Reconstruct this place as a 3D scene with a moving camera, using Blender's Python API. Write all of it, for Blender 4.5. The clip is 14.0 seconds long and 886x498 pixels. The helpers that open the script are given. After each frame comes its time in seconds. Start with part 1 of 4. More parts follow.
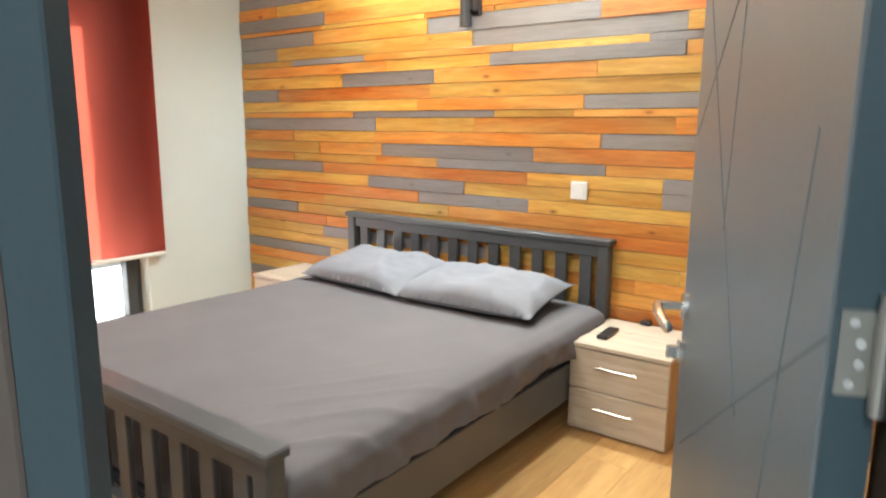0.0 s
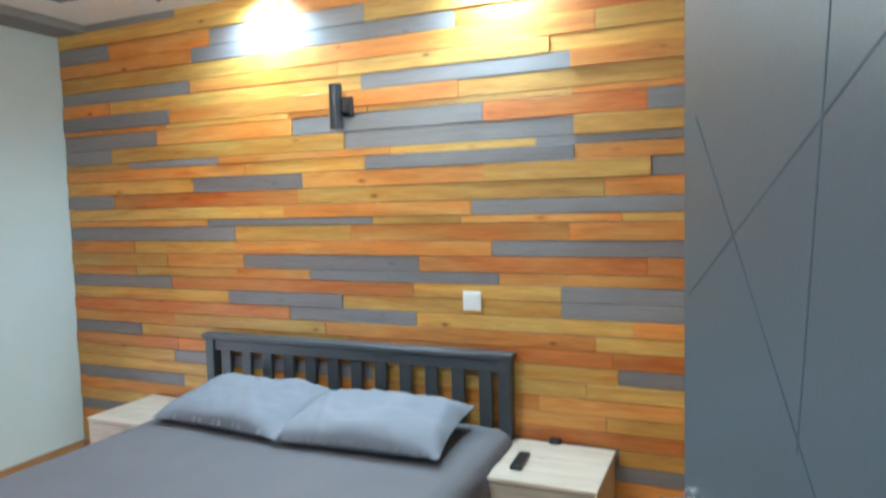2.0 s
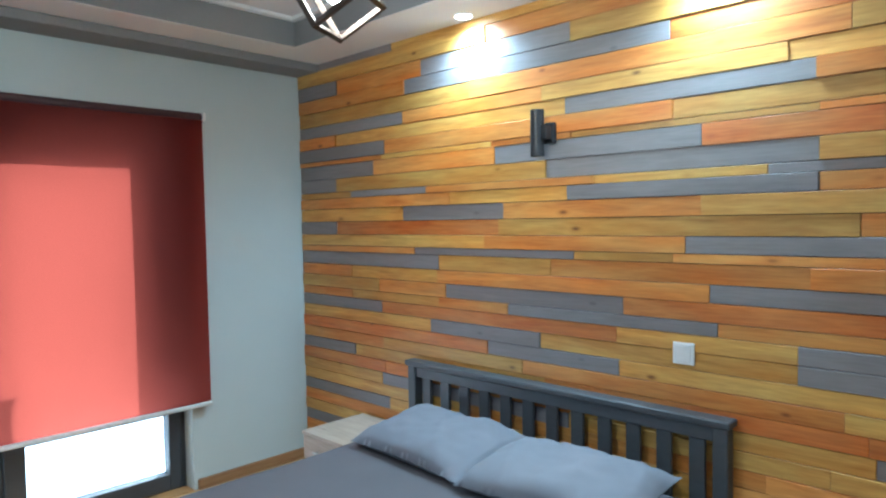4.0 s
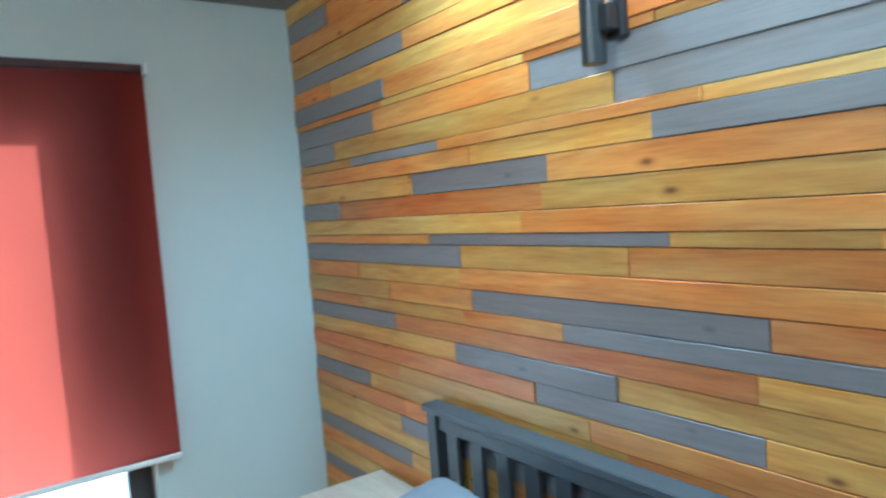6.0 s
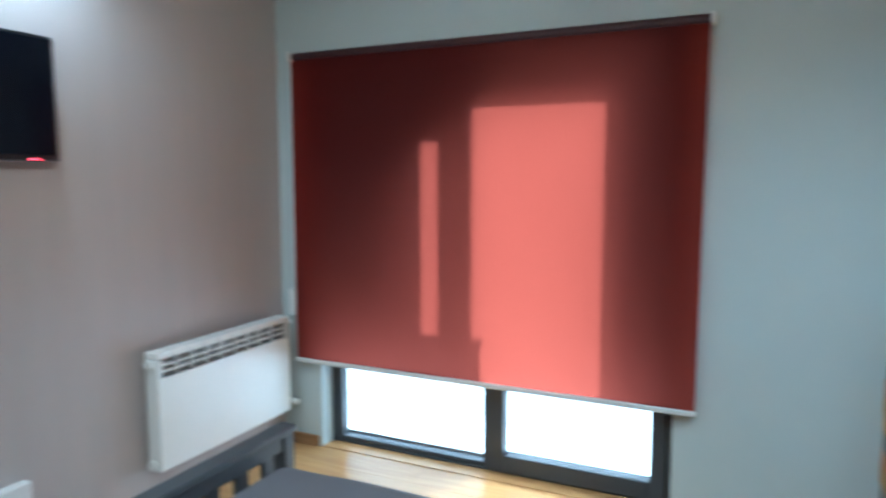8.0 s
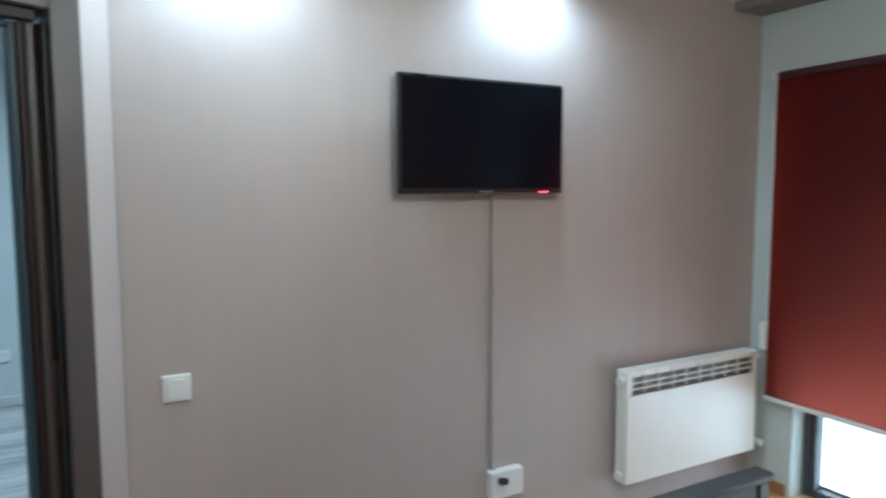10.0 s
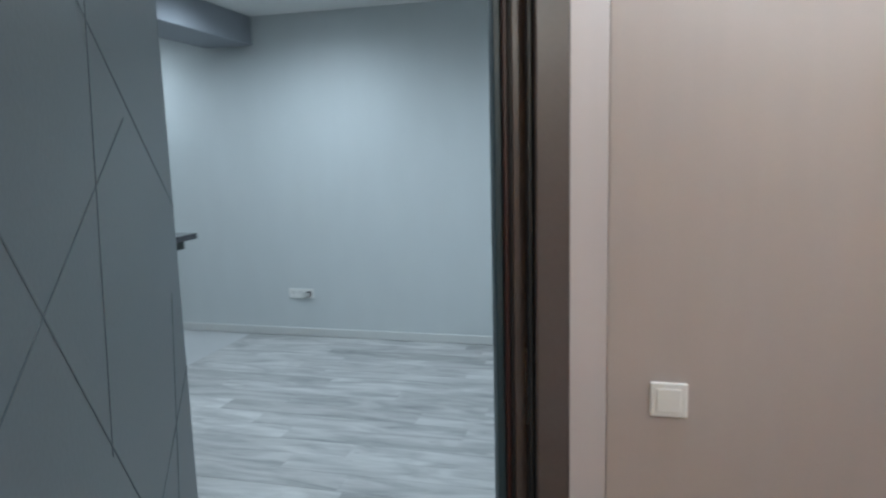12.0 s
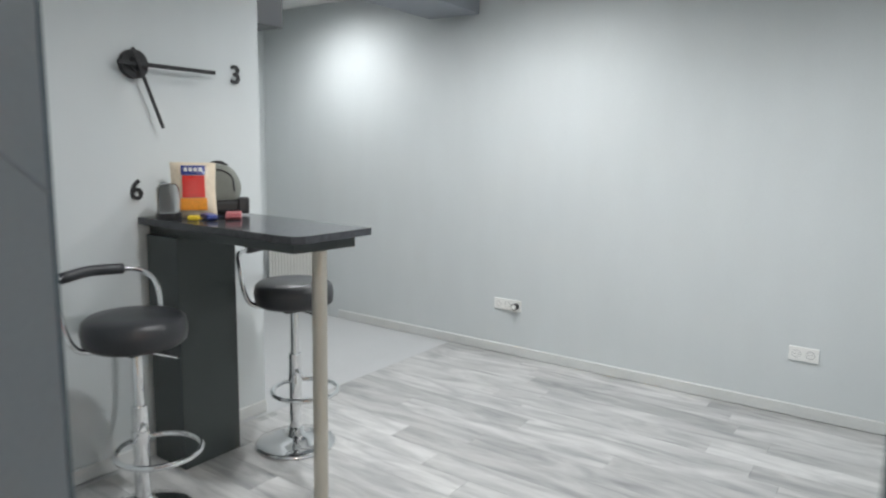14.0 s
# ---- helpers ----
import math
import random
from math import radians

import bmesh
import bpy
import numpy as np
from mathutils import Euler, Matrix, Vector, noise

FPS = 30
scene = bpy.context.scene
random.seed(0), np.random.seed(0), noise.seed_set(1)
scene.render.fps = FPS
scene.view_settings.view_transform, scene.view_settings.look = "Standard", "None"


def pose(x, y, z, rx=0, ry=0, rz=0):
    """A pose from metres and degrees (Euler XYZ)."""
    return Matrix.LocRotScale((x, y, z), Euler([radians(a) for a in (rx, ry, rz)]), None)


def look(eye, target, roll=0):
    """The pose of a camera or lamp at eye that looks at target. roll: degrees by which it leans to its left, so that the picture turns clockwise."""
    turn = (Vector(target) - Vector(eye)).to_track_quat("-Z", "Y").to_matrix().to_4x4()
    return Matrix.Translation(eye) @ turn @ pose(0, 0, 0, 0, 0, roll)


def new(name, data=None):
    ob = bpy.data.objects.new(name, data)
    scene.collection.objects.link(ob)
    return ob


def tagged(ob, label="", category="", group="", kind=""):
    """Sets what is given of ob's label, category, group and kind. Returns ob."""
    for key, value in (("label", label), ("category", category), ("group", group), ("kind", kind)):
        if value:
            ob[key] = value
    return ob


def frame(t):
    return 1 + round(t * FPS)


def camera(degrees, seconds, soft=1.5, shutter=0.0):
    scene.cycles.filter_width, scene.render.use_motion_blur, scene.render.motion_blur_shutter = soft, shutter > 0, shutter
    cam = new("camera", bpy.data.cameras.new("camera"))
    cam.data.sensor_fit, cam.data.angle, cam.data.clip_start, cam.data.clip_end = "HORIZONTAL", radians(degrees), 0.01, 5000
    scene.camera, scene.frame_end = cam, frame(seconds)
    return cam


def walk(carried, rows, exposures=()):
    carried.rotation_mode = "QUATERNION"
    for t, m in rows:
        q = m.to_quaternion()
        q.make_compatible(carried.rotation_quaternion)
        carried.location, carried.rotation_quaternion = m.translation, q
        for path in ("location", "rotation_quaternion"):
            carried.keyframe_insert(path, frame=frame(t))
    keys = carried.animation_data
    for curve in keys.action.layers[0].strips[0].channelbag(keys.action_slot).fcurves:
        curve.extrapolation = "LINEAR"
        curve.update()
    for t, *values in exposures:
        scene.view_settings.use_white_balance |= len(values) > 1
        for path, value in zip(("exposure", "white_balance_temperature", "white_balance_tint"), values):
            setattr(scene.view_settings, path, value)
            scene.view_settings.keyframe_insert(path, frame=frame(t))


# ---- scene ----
cam = camera(67.1, 14.0, soft=2.2, shutter=0.5)
PATH = [
    (0, (3.853, -0.108, 1.268), (2.685, 1.476, 0.908), 0.4),
    (0.5, (3.755, -0.072, 1.378), (2.665, 1.56, 0.992), -1.3),
    (1, (3.595, -0.006, 1.351), (2.692, 1.751, 1.044), -2.8),
    (1.5, (3.552, 0.014, 1.349), (2.684, 1.797, 1.084), -2.0),
    (2, (3.534, 0.098, 1.416), (2.744, 1.93, 1.273), -1.5),
    (2.5, (3.601, 0.149, 1.477), (2.685, 1.927, 1.474), 0.6),
    (2.9, (3.638, 0.226, 1.549), (2.517, 1.876, 1.404), 0.9),
    (3, (3.648, 0.231, 1.55), (2.395, 1.787, 1.474), -0.4),
    (3.2, (3.658, 0.238, 1.531), (2.298, 1.704, 1.489), -0.5),
    (5.3, (3.112, 1.034, 1.461), (1.695, 2.44, 1.339), -2.0),
    (5.5, (3.017, 1.176, 1.436), (1.551, 2.534, 1.345), -2.8),
    (6, (2.959, 1.497, 1.456), (1.336, 2.657, 1.321), -4.2),
    (6.5, (2.941, 1.784, 1.461), (1.047, 2.392, 1.256), -0.1),
    (7, (2.87, 2.01, 1.451), (0.904, 2.331, 1.266), -0.1),
    (7.2, (2.839, 2.108, 1.478), (0.858, 2.276, 1.262), -1.9),
    (7.5, (2.849, 2.237, 1.488), (0.874, 1.983, 1.3), -1.8),
    (8, (2.922, 2.341, 1.466), (1.12, 1.499, 1.254), 0.0),
    (8.2, (2.947, 2.326, 1.475), (1.225, 1.323, 1.306), -0.9),
    (10.3, (3.058, 2.23, 1.537), (2.282, 0.398, 1.338), -0.2),
    (10.5, (3.041, 2.197, 1.52), (2.403, 0.312, 1.319), -0.5),
    (11, (3.041, 1.963, 1.529), (2.851, -0.023, 1.391), -2.0),
    (11.5, (3.021, 1.799, 1.506), (3.224, -0.183, 1.331), -2.6),
    (12, (2.931, 1.66, 1.528), (3.439, -0.252, 1.236), -1.5),
    (12.5, (2.882, 1.515, 1.507), (3.701, -0.293, 1.266), -0.9),
    (13, (2.981, 1.241, 1.504), (3.895, -0.522, 1.263), -0.5),
    (13.5, (3.087, 1.018, 1.477), (4.142, -0.664, 1.234), -1.4),
    (13.8, (3.139, 0.864, 1.476), (4.281, -0.751, 1.18), 0.9),
    (14, (3.216, 0.77, 1.472), (4.344, -0.854, 1.174), 1.1),
]
EXPOSURES = [(0, 1.05, 6800, 8), (0.5, 0.82, 6300, 6), (1.5, 0.65, 5400, -2), (2.0, 0.52, 5200, -2), (2.5, 0.06, 5000, -1), (3.2, 0.08, 4950, -2), (5.5, 0.22, 4550, -8), (6.0, 0.36, 4500, -10), (6.5, 0.04, 4500, -10), (7.0, -0.02, 4550, -9), (7.5, 0.08, 4600, -9), (8.0, 0.02, 4700, -6),
             (10.3, -0.02, 5050, -4), (11.0, 0.0, 5050, -5), (11.5, -0.08, 5500, 4), (12.0, -0.12, 5700, 5), (12.5, 0.68, 6000, 10), (13.0, 0.60, 6200, 10), (13.5, 0.55, 6350, 12), (14.0, 0.52, 6800, 14)]
walk(cam, [(t, look(eye, target, roll)) for t, eye, target, roll in PATH], EXPOSURES)

# ---- world, sun and lamps ----
SUN_DIR = Vector((1.0, -0.88, -0.877)).normalized()
world = bpy.data.worlds.new("world")
scene.world = world
world.use_nodes = True
wn = world.node_tree.nodes
sky = wn.new("ShaderNodeTexSky")
sky.sky_type = "NISHITA"
sky.sun_disc = False
sky.sun_elevation = math.asin(-SUN_DIR.z)
sky.sun_rotation = math.atan2(-SUN_DIR.x, -SUN_DIR.y)
world.node_tree.links.new(sky.outputs[0], wn["Background"].inputs[0])
wn["Background"].inputs[1].default_value = 0.15
sun = new("sun", bpy.data.lights.new("sun", "SUN"))
sun.data.energy, sun.data.angle, sun.data.color = 5.0, radians(0.5), (1.0, 0.95, 0.88)
sun.matrix_world = look((-6, 6, 10), Vector((-6, 6, 10)) + SUN_DIR)


def spot_lamp(name, x, y, z, power, color, cone=120, blend=0.6, radius=0.03, tilt=(0, 0)):
    ob = new(name, bpy.data.lights.new(name, "SPOT"))
    ob.data.energy, ob.data.color, ob.data.spot_size, ob.data.spot_blend = power, color, radians(cone), blend
    ob.data.shadow_soft_size = radius
    ob.matrix_world = look((x, y, z), (x + tilt[0], y + tilt[1], z - 1))
    return ob


COOL = (0.90, 0.97, 1.0)
WARM = (1.0, 0.92, 0.80)
BED_SPOTS = [(1.47, 2.742), (2.63, 2.742)]
TV_SPOTS = [(1.44, 0.17), (2.62, 0.17)]
# third and fourth living spots are unseen, added to brighten the room
LIVING_SPOTS = [(4.99, -2.48), (5.40, -2.36), (3.5, -1.9), (4.4, -0.9), (7.0, -2.76)]
SOFFIT = 2.447
LIVING_TOP = 2.635
for lx, ly in BED_SPOTS:
    spot_lamp("bed_wall_spot", lx, ly, SOFFIT - 0.02, 82, (0.82, 0.95, 1.0), 152, 1.0, 0.035)
for lx, ly in TV_SPOTS:
    spot_lamp("tv_wall_spot", lx, ly, SOFFIT - 0.02, 24, COOL, 160, 0.8)
for lx, ly in LIVING_SPOTS:
    spot_lamp("living_spot", lx, ly, LIVING_TOP - 0.02, 50 if lx > 6 else (34 if ly < -2 else 66), COOL, 168, 1.0)
bulb_lamp = new("pendant_lamp_light", bpy.data.lights.new("pendant_lamp_light", "POINT"))
bulb_lamp.data.energy, bulb_lamp.data.color, bulb_lamp.data.shadow_soft_size = 35, WARM, 0.035
bulb_lamp.location = (2.07, 1.53, 2.145)
# daylight coming in under the blind, through the window's opening
sky_light = new("window_daylight", bpy.data.lights.new("window_daylight", "AREA"))
sky_light.data.shape, sky_light.data.size, sky_light.data.size_y = "RECTANGLE", 1.7, 0.36
sky_light.data.energy, sky_light.data.color = 9, (0.9, 0.96, 1.0)
sky_light.matrix_world = look((-0.20, 1.14, 0.22), (1, 1.14, 0.22))

# ---- materials ----


def mat(name, color, rough=0.5, metal=0.0, vary=0.12, scale=6.0, fine=90.0, bump=0.08, stretch=(1, 1, 1), spec=0.5, coat=0.0, piece=0.0):
    """Base colour with variation at two scales, roughness wear and a fine relief."""
    m = bpy.data.materials.new(name)
    m.use_nodes = True
    n, l = m.node_tree.nodes, m.node_tree.links
    b = n["Principled BSDF"]
    b.inputs["Metallic"].default_value = metal
    b.inputs["Specular IOR Level"].default_value = spec
    b.inputs["Coat Weight"].default_value = coat
    tc, mp = n.new("ShaderNodeTexCoord"), n.new("ShaderNodeMapping")
    mp.inputs["Scale"].default_value = stretch
    l.new(tc.outputs["Object"], mp.inputs[0])
    if piece:
        oi, cx = n.new("ShaderNodeObjectInfo"), n.new("ShaderNodeCombineXYZ")
        mu = n.new("ShaderNodeMath")
        mu.operation, mu.inputs[1].default_value = "MULTIPLY", 37.0
        l.new(oi.outputs["Random"], mu.inputs[0])
        for k in range(3):
            l.new(mu.outputs[0], cx.inputs[k])
        l.new(cx.outputs[0], mp.inputs["Location"])
    big, small = n.new("ShaderNodeTexNoise"), n.new("ShaderNodeTexNoise")
    big.inputs["Scale"].default_value, small.inputs["Scale"].default_value = scale, fine
    big.inputs["Detail"].default_value = small.inputs["Detail"].default_value = 4
    l.new(mp.outputs[0], big.inputs["Vector"])
    l.new(mp.outputs[0], small.inputs["Vector"])
    add = n.new("ShaderNodeMath")
    add.operation = "ADD"
    l.new(big.outputs["Fac"], add.inputs[0])
    l.new(small.outputs["Fac"], add.inputs[1])
    val = n.new("ShaderNodeMapRange")
    val.inputs[1].default_value, val.inputs[2].default_value = 0.6, 1.4
    val.inputs[3].default_value, val.inputs[4].default_value = 1 - vary, 1 + vary
    l.new(add.outputs[0], val.inputs[0])
    hsv = n.new("ShaderNodeHueSaturation")
    hsv.inputs["Color"].default_value = (*color, 1)
    if piece:
        mr, pr = n.new("ShaderNodeMath"), n.new("ShaderNodeMapRange")
        pr.inputs[3].default_value, pr.inputs[4].default_value = 1 - piece, 1 + piece
        mr.operation = "MULTIPLY"
        l.new(oi.outputs["Random"], pr.inputs[0])
        l.new(pr.outputs[0], mr.inputs[0])
        l.new(val.outputs[0], mr.inputs[1])
        l.new(mr.outputs[0], hsv.inputs["Value"])
    else:
        l.new(val.outputs[0], hsv.inputs["Value"])
    l.new(hsv.outputs[0], b.inputs["Base Color"])
    rr = n.new("ShaderNodeMapRange")
    rr.inputs[3].default_value, rr.inputs[4].default_value = max(0.02, rough - 0.07), min(1, rough + 0.07)
    l.new(big.outputs["Fac"], rr.inputs[0])
    l.new(rr.outputs[0], b.inputs["Roughness"])
    if bump:
        bp = n.new("ShaderNodeBump")
        bp.inputs["Strength"].default_value, bp.inputs["Distance"].default_value = bump, 0.01
        l.new(small.outputs["Fac"], bp.inputs["Height"])
        l.new(bp.outputs[0], b.inputs["Normal"])
    return m


def wood(name, color, dark, rough=0.45, along="x", piece=0.16, knots=0.8, grain=1.0, bump=0.12, fibre=14, hair=0.45, drift=0.0):
    """Boards with grain along one axis, drifting tone, and knots; each board differs."""
    m = bpy.data.materials.new(name)
    m.use_nodes = True
    n, l = m.node_tree.nodes, m.node_tree.links
    b = n["Principled BSDF"]
    tc, mp = n.new("ShaderNodeTexCoord"), n.new("ShaderNodeMapping")
    mp.inputs["Scale"].default_value = {"x": (1.2, fibre, fibre), "y": (fibre, 1.2, fibre), "z": (fibre, fibre, 1.2)}[along]
    oi, cx, mu = n.new("ShaderNodeObjectInfo"), n.new("ShaderNodeCombineXYZ"), n.new("ShaderNodeMath")
    mu.operation, mu.inputs[1].default_value = "MULTIPLY", 53.0
    l.new(oi.outputs["Random"], mu.inputs[0])
    for k in range(3):
        l.new(mu.outputs[0], cx.inputs[k])
    l.new(cx.outputs[0], mp.inputs["Location"])
    l.new(tc.outputs["Object"], mp.inputs[0])
    g1, g2, kn = n.new("ShaderNodeTexNoise"), n.new("ShaderNodeTexNoise"), n.new("ShaderNodeTexVoronoi")
    g1.inputs["Scale"].default_value, g1.inputs["Detail"].default_value, g1.inputs["Distortion"].default_value = 1.6, 6, 1.2
    g2.inputs["Scale"].default_value, g2.inputs["Detail"].default_value = 9, 4
    l.new(mp.outputs[0], g1.inputs["Vector"])
    l.new(mp.outputs[0], g2.inputs["Vector"])
    mk = n.new("ShaderNodeMapping")
    mk.inputs["Scale"].default_value = {"x": (2.2, 5, 5), "y": (5, 2.2, 5), "z": (5, 5, 2.2)}[along]
    l.new(tc.outputs["Object"], mk.inputs[0])
    l.new(cx.outputs[0], mk.inputs["Location"])
    l.new(mk.outputs[0], kn.inputs["Vector"])
    kn.inputs["Scale"].default_value = 1.6
    kr = n.new("ShaderNodeMapRange")
    kr.inputs[1].default_value, kr.inputs[2].default_value = 0.03, 0.20
    kr.inputs[3].default_value, kr.inputs[4].default_value = knots, 0.0
    l.new(kn.outputs["Distance"], kr.inputs[0])
    ramp = n.new("ShaderNodeMapRange")
    ramp.inputs[1].default_value, ramp.inputs[2].default_value = 0.35, 0.72
    l.new(g1.outputs["Fac"], ramp.inputs[0])
    fine = n.new("ShaderNodeMapRange")
    fine.inputs[1].default_value, fine.inputs[2].default_value = 0.3, 0.75
    fine.inputs[3].default_value, fine.inputs[4].default_value = 0.0, hair
    l.new(g2.outputs["Fac"], fine.inputs[0])
    s1 = n.new("ShaderNodeMath")
    s1.operation, s1.inputs[1].default_value = "MULTIPLY_ADD", 0.55 * grain
    l.new(ramp.outputs[0], s1.inputs[0])
    l.new(fine.outputs[0], s1.inputs[2])
    s2 = n.new("ShaderNodeMath")
    s2.operation = "MAXIMUM"
    l.new(s1.outputs[0], s2.inputs[0])
    l.new(kr.outputs[0], s2.inputs[1])
    mix = n.new("ShaderNodeMix")
    mix.data_type = "RGBA"
    mix.inputs["A"].default_value, mix.inputs["B"].default_value = (*color, 1), (*dark, 1)
    l.new(s2.outputs[0], mix.inputs["Factor"])
    hsv, pr = n.new("ShaderNodeHueSaturation"), n.new("ShaderNodeMapRange")
    pr.inputs[3].default_value, pr.inputs[4].default_value = 1 - piece, 1 + piece
    l.new(oi.outputs["Random"], pr.inputs[0])
    l.new(pr.outputs[0], hsv.inputs["Value"])
    # stain that drifts along the board, and dark eyes of knots
    dm, dn, hr, sr = n.new("ShaderNodeMapping"), n.new("ShaderNodeTexNoise"), n.new("ShaderNodeMapRange"), n.new("ShaderNodeMapRange")
    dm.inputs["Scale"].default_value = {"x": (1.6, 7, 7), "y": (7, 1.6, 7), "z": (7, 7, 1.6)}[along]
    l.new(tc.outputs["Object"], dm.inputs[0])
    l.new(cx.outputs[0], dm.inputs["Location"])
    l.new(dm.outputs[0], dn.inputs["Vector"])
    dn.inputs["Scale"].default_value, dn.inputs["Detail"].default_value = 1.3, 3
    hr.inputs[1].default_value, hr.inputs[2].default_value = 0.3, 0.7
    hr.inputs[3].default_value, hr.inputs[4].default_value = 0.5 - drift, 0.5 + drift
    sr.inputs[1].default_value, sr.inputs[2].default_value = 0.3, 0.7
    sr.inputs[3].default_value, sr.inputs[4].default_value = 1 + 3 * drift, 1 - 5 * drift
    l.new(dn.outputs["Fac"], hr.inputs[0])
    l.new(dn.outputs["Fac"], sr.inputs[0])
    l.new(hr.outputs[0], hsv.inputs["Hue"])
    l.new(sr.outputs[0], hsv.inputs["Saturation"])
    eye, er = n.new("ShaderNodeMix"), n.new("ShaderNodeMapRange")
    eye.data_type = "RGBA"
    eye.inputs["B"].default_value = (dark[0] * 0.32, dark[1] * 0.26, dark[2] * 0.3, 1)
    er.inputs[1].default_value, er.inputs[2].default_value = 0.02, 0.085
    er.inputs[3].default_value, er.inputs[4].default_value = knots, 0.0
    l.new(kn.outputs["Distance"], er.inputs[0])
    l.new(er.outputs[0], eye.inputs["Factor"])
    l.new(mix.outputs["Result"], eye.inputs["A"])
    l.new(eye.outputs["Result"], hsv.inputs["Color"])
    l.new(hsv.outputs[0], b.inputs["Base Color"])
    rr = n.new("ShaderNodeMapRange")
    rr.inputs[3].default_value, rr.inputs[4].default_value = rough - 0.08, rough + 0.1
    l.new(g1.outputs["Fac"], rr.inputs[0])
    l.new(rr.outputs[0], b.inputs["Roughness"])
    bp = n.new("ShaderNodeBump")
    bp.inputs["Strength"].default_value, bp.inputs["Distance"].default_value = bump, 0.004
    l.new(s2.outputs[0], bp.inputs["Height"])
    l.new(bp.outputs[0], b.inputs["Normal"])
    return m


def glow(name, color, strength):
    m = bpy.data.materials.new(name)
    m.use_nodes = True
    b = m.node_tree.nodes["Principled BSDF"]
    b.inputs["Base Color"].default_value = (*color, 1)
    b.inputs["Emission Color"].default_value = (*color, 1)
    b.inputs["Emission Strength"].default_value = strength
    return m


def fabric_through(name, color, face, share):
    """Woven fabric that lets part of the light through."""
    m = bpy.data.materials.new(name)
    m.use_nodes = True
    n, l = m.node_tree.nodes, m.node_tree.links
    n.remove(n["Principled BSDF"])
    di, tr, mx = n.new("ShaderNodeBsdfDiffuse"), n.new("ShaderNodeBsdfTranslucent"), n.new("ShaderNodeMixShader")
    tc, wa, hs = n.new("ShaderNodeTexCoord"), n.new("ShaderNodeTexNoise"), n.new("ShaderNodeHueSaturation")
    mp = n.new("ShaderNodeMapping")
    mp.inputs["Scale"].default_value = (1, 60, 400)
    l.new(tc.outputs["Object"], mp.inputs[0])
    l.new(mp.outputs[0], wa.inputs["Vector"])
    wa.inputs["Scale"].default_value = 1.5
    mr = n.new("ShaderNodeMapRange")
    mr.inputs[3].default_value, mr.inputs[4].default_value = 0.88, 1.12
    l.new(wa.outputs["Fac"], mr.inputs[0])
    l.new(mr.outputs[0], hs.inputs["Value"])
    hs.inputs["Color"].default_value = (*color, 1)
    di.inputs[0].default_value = (*face, 1)
    l.new(hs.outputs[0], tr.inputs[0])
    mx.inputs[0].default_value = share
    l.new(di.outputs[0], mx.inputs[1])
    l.new(tr.outputs[0], mx.inputs[2])
    l.new(mx.outputs[0], n["Material Output"].inputs["Surface"])
    return m


def glass(name, rough=0.0):
    m = bpy.data.materials.new(name)
    m.use_nodes = True
    b = m.node_tree.nodes["Principled BSDF"]
    b.inputs["Transmission Weight"].default_value = 1.0
    b.inputs["Roughness"].default_value = rough
    b.inputs["IOR"].default_value = 1.45
    return m


